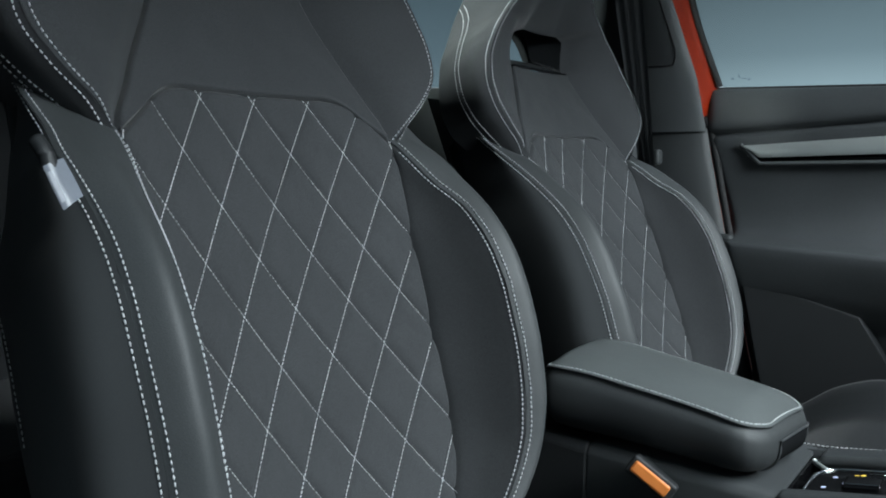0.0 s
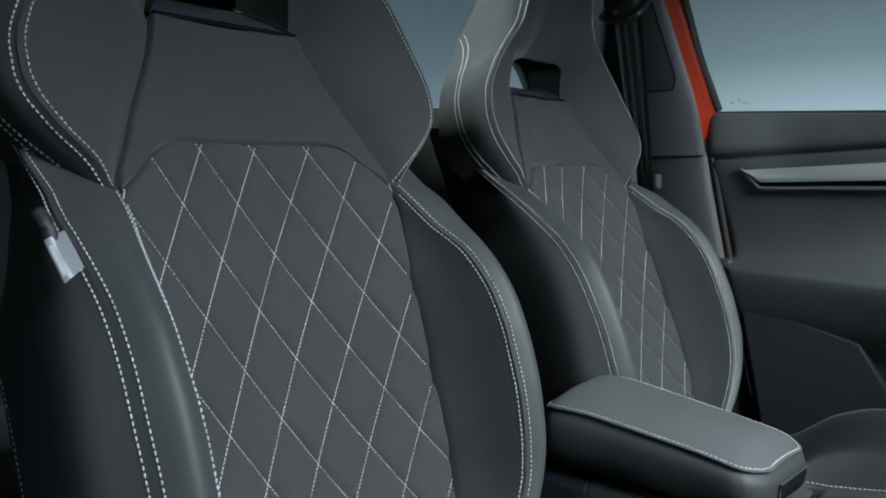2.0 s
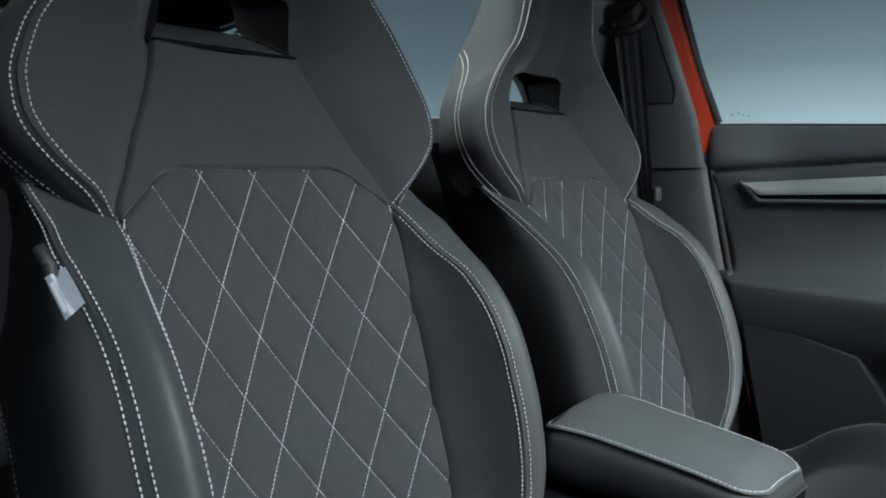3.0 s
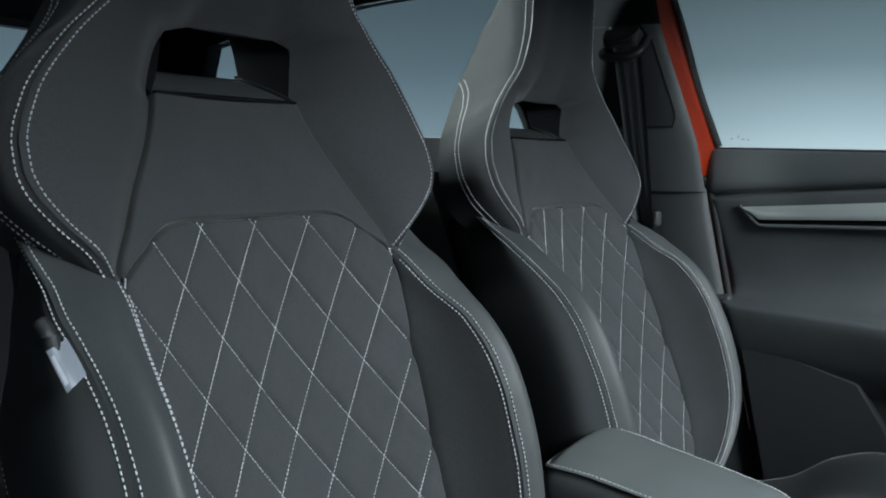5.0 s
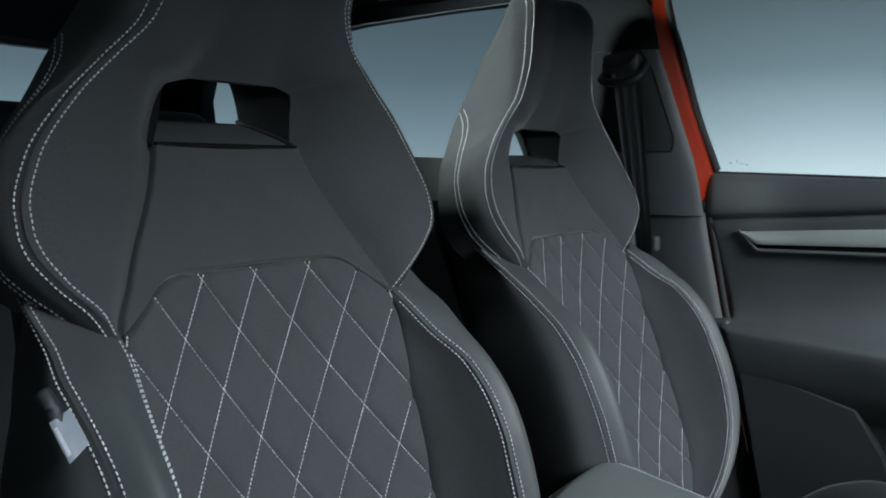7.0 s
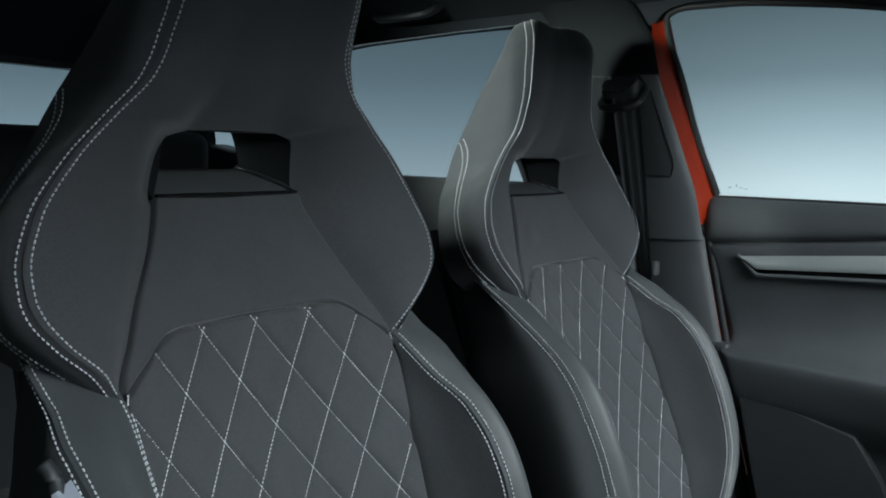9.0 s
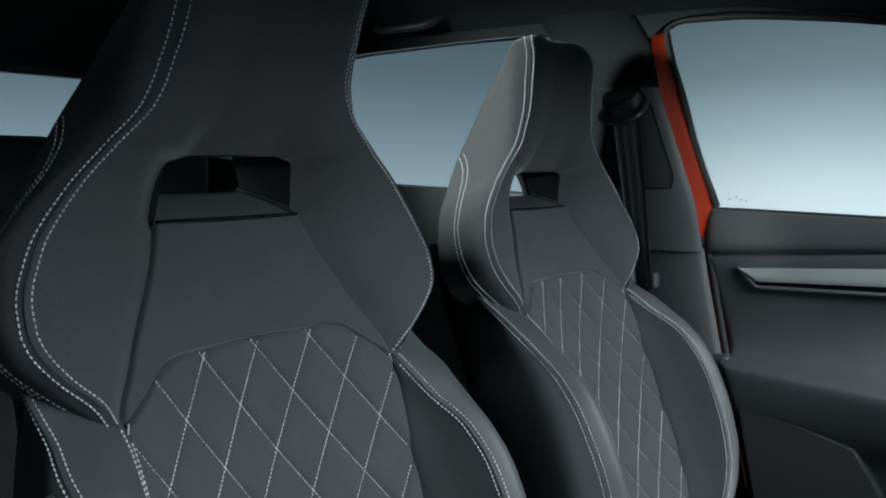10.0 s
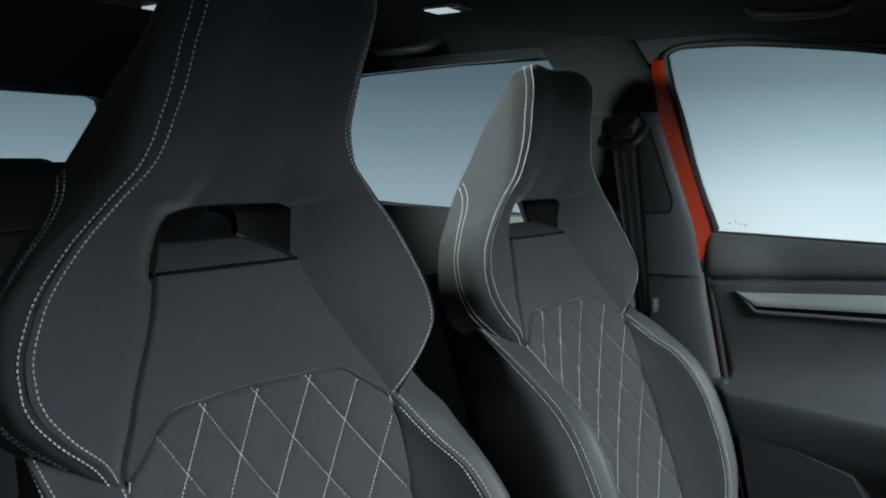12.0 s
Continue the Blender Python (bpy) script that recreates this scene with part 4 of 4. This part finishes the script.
# far rear side: window, panel below, rear pillar
rear_side = empty("rear_door", "dark rear door lining with a wide tinted window", "car door")
rglass = [(0.80, 1.09), (0.79, 1.30), (0.80, 1.385), (0.83, 1.415), (0.867, 1.429), (1.09, 1.426), (1.35, 1.418), (1.62, 1.395), (1.80, 1.374), (1.90, 1.362), (1.955, 1.26), (1.955, 1.20), (1.6, 1.125), (1.33, 1.108), (1.16, 1.102), (0.94, 1.088)]
pane = side_slab("window_pane", rglass, 0.004, TINTED_GLASS, rear_side, "blue-tinted rear side window", 0, slope_x=rear_x)
pane.visible_shadow = False
part("panel", prism([(0.70, 1.085), (1.33, 1.106), (1.60, 1.122), (1.97, 1.19), (2.2, 1.19), (2.2, 0.2), (0.62, 0.2)], "x", 1.715, 1.80, 0.012, 3), PILLAR_PLASTIC, rear_side, "dark grey rear door panel")
side_slab("top_rail", [(0.72, 1.47), (0.72, 1.40), (0.79, 1.40), (0.83, 1.416), (0.867, 1.4295), (1.09, 1.4265), (1.35, 1.4185), (1.62, 1.3955), (1.80, 1.3745), (1.901, 1.3625), (1.9555, 1.262), (1.9555, 1.18), (2.2, 1.18), (2.2, 1.42), (1.6, 1.48)], 0.05, HEADLINER, rear_side, "black roof rail and rear pillar lining", 0.003, out=-0.012, slope_x=rear_x)
top_rail = side_slab("wall_far_rail", [(0.78, 1.40), (0.63, 1.402), (0.610, 1.424), (0.59, 1.4345), (0.56, 1.4395), (0.478, 1.4385), (0.33, 1.424), (0.231, 1.410), (0.0, 1.358), (-0.25, 1.257), (-0.48, 1.12), (-0.52, 1.16), (-0.2, 1.36), (0.1, 1.46), (0.78, 1.50)], 0.05, HEADLINER, None, "", 0.003, out=-0.02)
tagged(top_rail, "black roof rail over the front door window", "car body", kind="structure")

# grab handle and reading lamp under the roof
handle = empty("grab_handle", "black folding grab handle on the roof rail", "grab handle")
curve_tube("grip", smooth_path([(1.60, 1.07, 1.485), (1.575, 1.085, 1.462), (1.56, 1.11, 1.452), (1.555, 1.16, 1.450), (1.56, 1.21, 1.452), (1.575, 1.24, 1.462), (1.60, 1.255, 1.485)], 30), 0.009, BLACK_PLASTIC, handle)
handle = empty("grab_handle", "black folding grab handle over the front door", "grab handle")
curve_tube("grip", smooth_path([(1.58, 0.43, 1.482), (1.565, 0.415, 1.466), (1.555, 0.39, 1.458), (1.555, 0.34, 1.455), (1.56, 0.30, 1.456), (1.57, 0.275, 1.462), (1.585, 0.26, 1.478)], 30), 0.009, BLACK_PLASTIC, handle)
lamp = empty("reading_lamp", "flat rear reading lamp with a white lens in the headliner", "ceiling lamp")
housing = part("housing", bevel_box(1.386, 1.439, 0.896, 0.982, 1.4965, 1.504, 0.002), BLACK_PLASTIC, lamp, "dark grey lamp housing")
LENS = glow("lamp_lens", (0.75, 0.88, 0.95), 0.55)
part("lens", bevel_box(1.389, 1.436, 0.927, 0.979, 1.4945, 1.498, 0.001), LENS, housing, "white lamp lens")
switch = part("switch_frame", bevel_box(1.390, 1.435, 0.899, 0.924, 1.4950, 1.498, 0.001), PRINT, housing, "pale grey switch frame")
part("switch", bevel_box(1.394, 1.431, 0.902, 0.921, 1.4935, 1.497, 0.0012), BLACK_PLASTIC, switch, "black rocker switch")
lamp = empty("reading_lamp", "flat white lamp in the middle of the headliner", "ceiling lamp")
housing = part("housing", bevel_box(0.98, 1.115, 1.30, 1.40, 1.490, 1.503, 0.004), BLACK_PLASTIC, lamp, "dark grey lamp housing")
part("lens", bevel_box(1.055, 1.105, 1.33, 1.375, 1.487, 1.492, 0.001), LENS, housing, "white lamp lens")

# rear window, tailgate frame
tail = empty("tailgate", "black tailgate lining round a tinted rear window", "tailgate")
rw = [(0.50, 1.215), (1.445, 1.207), (1.49, 1.24), (1.55, 1.345), (1.54, 1.38), (1.50, 1.394), (1.008, 1.416), (0.54, 1.388), (0.50, 1.36), (0.46, 1.25)]
pane = part("window_pane", prism(rw, "y", 2.205, 2.209), TINTED_GLASS, tail, "blue-tinted rear window")
pane.visible_shadow = False
bm = bmesh.new()
bevel_box(0.2, 1.82, 2.19, 2.23, 1.10, 1.207, 0.004, bm=bm)
bevel_box(0.2, 1.82, 2.19, 2.23, 1.389, 1.50, 0.004, bm=bm)
part("frame", bm, BLACK_PLASTIC, tail, "black tailgate frame")
for pts in ([(1.445, 1.206), (1.49, 1.24), (1.55, 1.345), (1.54, 1.38), (1.50, 1.395), (1.82, 1.39), (1.82, 1.206)], [(0.50, 1.206), (0.46, 1.25), (0.50, 1.36), (0.54, 1.39), (0.2, 1.39), (0.2, 1.206)]):
    part("frame_side", prism(pts, "y", 2.19, 2.23), BLACK_PLASTIC, tail)

# rear bench with head restraints
bench = empty("rear_bench", "dark rear seat bench with low head restraints", "car seat")
part("backrest", prism([(1.62, 0.45), (1.70, 0.46), (1.93, 1.04), (1.90, 1.075), (1.83, 1.06)], "x", 0.34, 1.68, 0.02, 4), SUEDE, bench, smooth=False)
part("cushion", bevel_box(0.34, 1.68, 1.15, 1.68, 0.3, 0.5, 0.04, 4), SUEDE, bench)
for cx in (0.60, 1.008, 1.42):
    part("head_restraint", bevel_box(cx - 0.14, cx + 0.14, 1.76, 1.86, 1.06, 1.215, 0.04, 5), SUEDE, bench, "padded dark head restraint")

# near side, out of view: sill, pillar and rear quarter behind the open doorway
near = part("wall_near_sill", bevel_box(0.18, 0.30, -0.5, 0.75, 0.05, 0.30, 0.02, 3), BLACK_PLASTIC, None)
tagged(near, "black door sill of the open near doorway", "car body", kind="structure")
# unseen; top edge raised to cut the strip light low down
near = part("wall_near", bevel_box(0.20, 0.29, 0.80, 2.22, 0.10, 1.155, 0.02, 3), SOFT_PLASTIC, None)
tagged(near, "dark rear door lining on the near side", "car body", kind="structure")
# unseen; front edge set forward to keep strip light off the near headrest
near = part("pillar_near", prism([(0.56, 0.2), (0.80, 0.2), (0.86, 1.08), (0.90, 1.47), (0.56, 1.47), (0.545, 1.08)], "x", 0.19, 0.262, 0.01, 2), SOFT_PLASTIC, None)
tagged(near, "dark inner trim of the near door pillar", "car pillar", kind="structure")
near = part("wall_near_rail", bevel_box(0.27, 0.36, -0.3, 2.2, 1.42, 1.50, 0.02, 3), HEADLINER, None)
tagged(near, "black roof rail over the near doors", "car body", kind="structure")
# block added over the window's place to narrow the strip light
near = part("light_block_near", bevel_box(0.24, 0.34, 1.32, 2.22, 1.05, 1.45, 0.02, 3), HEADLINER, None)
tagged(near, "black unseen block on the near side that narrows the strip light", "car pillar", kind="structure")

# ---- centre console ----
console = empty("centre_console", "black centre console between the front seats", "console")
bm = prism([(0.93, 0.20), (1.125, 0.20), (1.137, 0.535), (1.127, 0.550), (0.959, 0.550), (0.949, 0.541)], "y", 0.43, 0.75, 0.004, 2)
for vert in bm.verts:
    if vert.co.z > 0.5:
        vert.co.z += 0.11 * (vert.co.y - 0.22)
part("body", bm, BLACK_PLASTIC, console, "black console flank")
bm = prism([(0.94, 0.20), (1.165, 0.20), (1.164, 0.540), (1.157, 0.553), (1.150, 0.556), (0.962, 0.556), (0.954, 0.553), (0.949, 0.545)], "y", 0.2075, 0.43, 0.002, 2)
for vert in bm.verts:
    if vert.co.z > 0.5:
        vert.co.z += 0.09 * max(0.0, vert.co.y - 0.24)
deck = auto_smooth(part("deck", bm, DECK, console, "grained dark grey deck"), 40)
part("lower_body", bevel_box(0.94, 1.165, -0.45, 0.214, 0.20, 0.522, 0.004), BLACK_PLASTIC, console, "black console flank")


def tilt(bm):
    """The front of the console rises gently towards the dashboard."""
    for vert in bm.verts:
        vert.co.z += 0.13 * (0.205 - vert.co.y)
    return bm


auto_smooth(part("side_rail", tilt(bevel_box(0.945, 0.976, -0.45, 0.212, 0.515, 0.559, 0.009, 4)), DECK, console, "padded console edge"), 40)
auto_smooth(part("side_rail", tilt(bevel_box(1.104, 1.150, -0.45, 0.198, 0.541, 0.558, 0.008, 5)), DECK, console, "padded console edge"), 40)
part("outer_deck", tilt(bevel_box(1.148, 1.164, -0.45, 0.213, 0.515, 0.553, 0.006, 3)), DECK, console)
part("well", bevel_box(0.970, 1.12, 0.2035, 0.2072, 0.522, 0.5535, 0.001), GLOSS_BLACK, console, "glossy black inner wall")
part("well", tilt(bevel_box(1.120, 1.146, -0.45, 0.2035, 0.515, 0.547, 0.001)), GLOSS_BLACK, console, "glossy black inner wall")
seam = smooth_path([(1.128, 0.262, 0.5575), (1.142, 0.244, 0.5575), (1.152, 0.222, 0.5572), (1.154, 0.200, 0.557), (1.153, 0.165, 0.560), (1.152, 0.10, 0.568)], 40)
stitches("deck_stitching", [(seam, np.tile((0, 0, 1.0), (len(seam), 1)))], deck, pitch=0.0055, radius=0.0008, label="pale grey edge stitching")

# armrest lid: upholstered top over a moulded box
yy = np.r_[np.linspace(0.492, 0.462, 9), np.linspace(0.455, 0.265, 20), np.linspace(0.26, 0.217, 18)]
n = len(yy)
cols = 36


def arm_section(y):
    """Half width and centre line of the armrest at a place along it."""
    half = float(tab(y, [(0.217, 0.046), (0.220, 0.057), (0.226, 0.067), (0.234, 0.077), (0.244, 0.0835), (0.26, 0.087), (0.31, 0.0885), (0.40, 0.0915), (0.47, 0.097), (0.48, 0.094), (0.487, 0.086), (0.492, 0.070)]))
    return half, float(tab(y, [(0.20, 1.032), (0.26, 1.033), (0.31, 1.035), (0.52, 1.037)]))


def arm_edge(y):
    return float(tab(y, [(0.20, 0.6165), (0.225, 0.6225), (0.29, 0.6365), (0.39, 0.654), (0.44, 0.662), (0.47, 0.664), (0.492, 0.660)]))


armrest = empty("armrest", "charcoal leather armrest with white stitching on the centre console", "armrest")
lid = np.zeros((n, cols, 3))
for i, y in enumerate(yy):
    half, cx = arm_section(y)
    ends = min(1.0, max(0.0, (y - 0.217) / 0.045)) * min(1.0, max(0.0, (0.492 - y) / 0.02))
    for j in range(cols):
        q = -1 + 2 * j / (cols - 1)
        lid[i, j] = (cx + half * q, y - 0.006 * q * max(0.0, 1 - (y - 0.217) / 0.06), arm_edge(y) + 0.0135 * (1 - abs(q) ** 3) * (0.15 + 0.85 * (3 * ends ** 2 - 2 * ends ** 3)))
pad = grid_mesh("padded_top", lid[:, ::-1][::-1], ARM_LEATHER, armrest, "smooth charcoal leather pad", flip=True)
ring_i = [(0, j) for j in range(cols - 1, 0, -1)] + [(i, 0) for i in range(n)] + [(n - 1, j) for j in range(1, cols)] + [(i, cols - 1) for i in range(n - 2, -1, -1)]
rim_pts = np.array([lid[i, j] for i, j in ring_i])
cen = np.array((1.03, 0.36, 0))
steps = [(0.001, 0.0), (-0.0015, -0.0030), (-0.0045, -0.0035), (-0.009, 0.002), (-0.022, 0.005), (-0.036, 0.005), (-0.050, 0.003), (-0.061, -0.003), (-0.069, -0.012), (-0.074, -0.024)]
wall = np.zeros((len(steps), len(rim_pts), 3))
out_dir = rim_pts - cen
out_dir[:, 2] = 0
out_dir[:, 1] *= 0.35
out_dir /= np.linalg.norm(out_dir, axis=1, keepdims=True)
tall = (rim_pts[:, 2] - (0.564 + 0.09 * (rim_pts[:, 1] - 0.21))) / 0.074
for k, (dz, grow) in enumerate(steps):
    wall[k] = rim_pts + out_dir * grow
    wall[k, :, 2] += dz * (tall if dz < -0.005 else 1.0)


grid_mesh("moulded_side", wall[::-1], SOFT_PLASTIC, armrest, "black moulded armrest side")
inset = (rim_pts - out_dir * 0.0045)[cols - 1:]
inset[:, 2] += 0.0018
stitches("lid_stitching", [(inset, np.tile((0, 0, 1.0), (len(inset), 1)))], pad, pitch=0.0055, radius=0.0007, label="pale grey edge stitching")
# release recess in the box front: dark patch for its shade, raised grey edge
front_j = [j for j in range(len(rim_pts)) if n + cols - 2 <= j <= n + 2 * cols + 4]
front_x = np.array([wall[4, j, 0] for j in front_j])
order = np.argsort(front_x)
recess_patch = np.zeros((8, 16, 3))
for i in range(8):
    row_f = 4.2 + 4.6 * i / 7
    k0 = min(int(row_f), len(steps) - 2)
    line = wall[k0] + (wall[k0 + 1] - wall[k0]) * (row_f - k0)
    line = np.array([line[j] for j in front_j])[order]
    for j in range(16):
        x = 0.992 + 0.098 * j / 15
        recess_patch[i, j] = (x, np.interp(x, front_x[order], line[:, 1]) - 0.0012, np.interp(x, front_x[order], line[:, 2]))
catch = grid_mesh("release_catch", recess_patch, RECESS_SHADE, armrest, "dark patch standing for the shaded lid release recess")
edge_line = np.concatenate([recess_patch[::-1, 0], recess_patch[0, 1:], recess_patch[1:, -1]])
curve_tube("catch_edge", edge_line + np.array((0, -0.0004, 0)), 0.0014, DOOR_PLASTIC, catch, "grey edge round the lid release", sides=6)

# buckle of the near belt, standing up beside the console
ax = Vector((0.004, -0.046, -0.030)).normalized()
side = Vector((0.25, -0.95, 0.18))
side = (side - ax * side.dot(ax)).normalized()
nrm = ax.cross(side).normalized()
if nrm.z < 0:
    nrm = -nrm
m = Matrix((ax, side, nrm)).transposed().to_4x4()
m.translation = (0.905, 0.336, 0.564)
buckle = empty("belt_buckle", "seat belt buckle with an orange release button", "buckle", at=m)
shell = part("housing", bevel_box(-0.026, 0.032, -0.0115, 0.0115, -0.022, 0.0, 0.004, 3), BLACK_PLASTIC, buckle, "black buckle housing")
part("button", bevel_box(-0.021, 0.026, -0.0072, 0.0072, -0.004, 0.0035, 0.003, 3), BUCKLE_ORANGE, shell, "orange release button")
part("stalk", bevel_box(-0.02, 0.03, -0.008, 0.008, -0.20, -0.02, 0.003, 2), BLACK_PLASTIC, buckle, "black buckle stalk")

# selector panel
selector = empty("selector_panel", "glossy black gear selector panel with chrome rim and small lit symbols", "gear selector")
arc = [(1.098 - 0.040 + 0.040 * math.cos(a), 0.195 - 0.032 + 0.032 * math.sin(a)) for a in np.linspace(0, math.pi / 2, 9)]
poly = [(0.968, -0.10), (1.098, -0.10)] + arc + [(0.968, 0.195)]
plate = part("plate", tilt(prism(poly, "z", 0.522, 0.5445, 0.0008, 1)), GLOSS_BLACK, selector, "glossy black plate")
rim = [(1.0975, y) for y in (-0.09, 0.0, 0.10)] + arc + [(1.03, 0.195), (0.972, 0.195)]
curve_tube("plate_rim", np.array([(x, y, 0.5450 + 0.13 * (0.205 - y)) for x, y in rim]), 0.0017, CHROME, plate, "chrome rim", sides=8)
curve_tube("well_trim", np.array([(1.106, 0.2025, 0.552), (1.102, 0.198, 0.550), (1.096, 0.190, 0.548), (1.090, 0.184, 0.5475)]), 0.003, SATIN, selector, "bright metal strip", sides=6)
# raised block stands in for a dark recessed slot, the tube for its highlight
slot_block = part("slot_block", tilt(bevel_box(1.018, 1.054, 0.118, 0.158, 0.540, 0.5525, 0.004, 3)), GLOSS_BLACK, selector, "raised glossy black block standing in for a dark recessed slot")
curve_tube("slot_edge", np.array([(1.052, 0.118, 0.566), (1.0545, 0.121, 0.565), (1.0545, 0.134, 0.563)]), 0.0012, CHROME, slot_block, "chrome line for the highlight beside the slot", sides=6)
for cx, cy, lit in ((1.066, 0.171, MARK_WHITE), (1.027, 0.177, MARK_WHITE), (1.076, 0.150, MARK_YELLOW), (1.078, 0.1435, MARK_YELLOW)):
    bm = bevel_box(cx - 0.0018, cx + 0.0018, cy - 0.0024, cy + 0.0024, 0.5440, 0.5451, 0.0005, 1)
    part("symbol", tilt(bm), lit, plate, "small lit symbol")

# label sewn into the outer seam of the near seat: a folded flag on a short dark loop
tag = empty("seat_label", "folded white plastic label hanging from the seat seam", "label")
corner = [Vector(p) for p in [(0.3400, 0.5576, 0.9044), (0.3560, 0.5587, 0.9104), (0.3655, 0.5514, 0.8840), (0.3487, 0.5491, 0.8742)]]
flag = np.zeros((9, 7, 3))
for i in range(9):
    for j in range(7):
        a, b = i / 8, j / 6
        p = corner[0].lerp(corner[1], b).lerp(corner[3].lerp(corner[2], b), a)
        bulge = 0.0035 * math.sin(math.pi * b) + 0.0006 * math.sin(5 * a + 2 * b)
        flag[i, j] = (p.x - bulge * 0.7, p.y - bulge * 0.7, p.z)
grid_mesh("flag", flag, TAG_WHITE, tag, "shiny white plastic flag")
band = np.zeros((7, 3, 3))
for i in range(7):
    for j in range(3):
        a, b = 0.16 + 0.70 * i / 6, 0.10 + 0.20 * j / 2
        p = corner[0].lerp(corner[1], b).lerp(corner[3].lerp(corner[2], b), a)
        bulge = 0.0035 * math.sin(math.pi * b) + 0.0006 * math.sin(5 * a + 2 * b) + 0.0006
        band[i, j] = (p.x - bulge * 0.7, p.y - bulge * 0.7, p.z)
grid_mesh("printed_band", band, TAG_BAND, tag, "pale printed band on the label")
grid_mesh("flag_back", flag + np.array((0.0012, 0.0012, 0)), TAG_WHITE, tag)
loop_top = corner[0].lerp(corner[1], 0.45)
lp = np.array([(loop_top.x, loop_top.y + 0.002, loop_top.z - 0.004), (loop_top.x - 0.002, loop_top.y + 0.004, loop_top.z + 0.006), (loop_top.x - 0.004, loop_top.y + 0.012, loop_top.z + 0.016)])
curve_tube("loop", smooth_path(lp, 12), 0.006, BLACK_PLASTIC, tag, "dark fabric loop", sides=10)
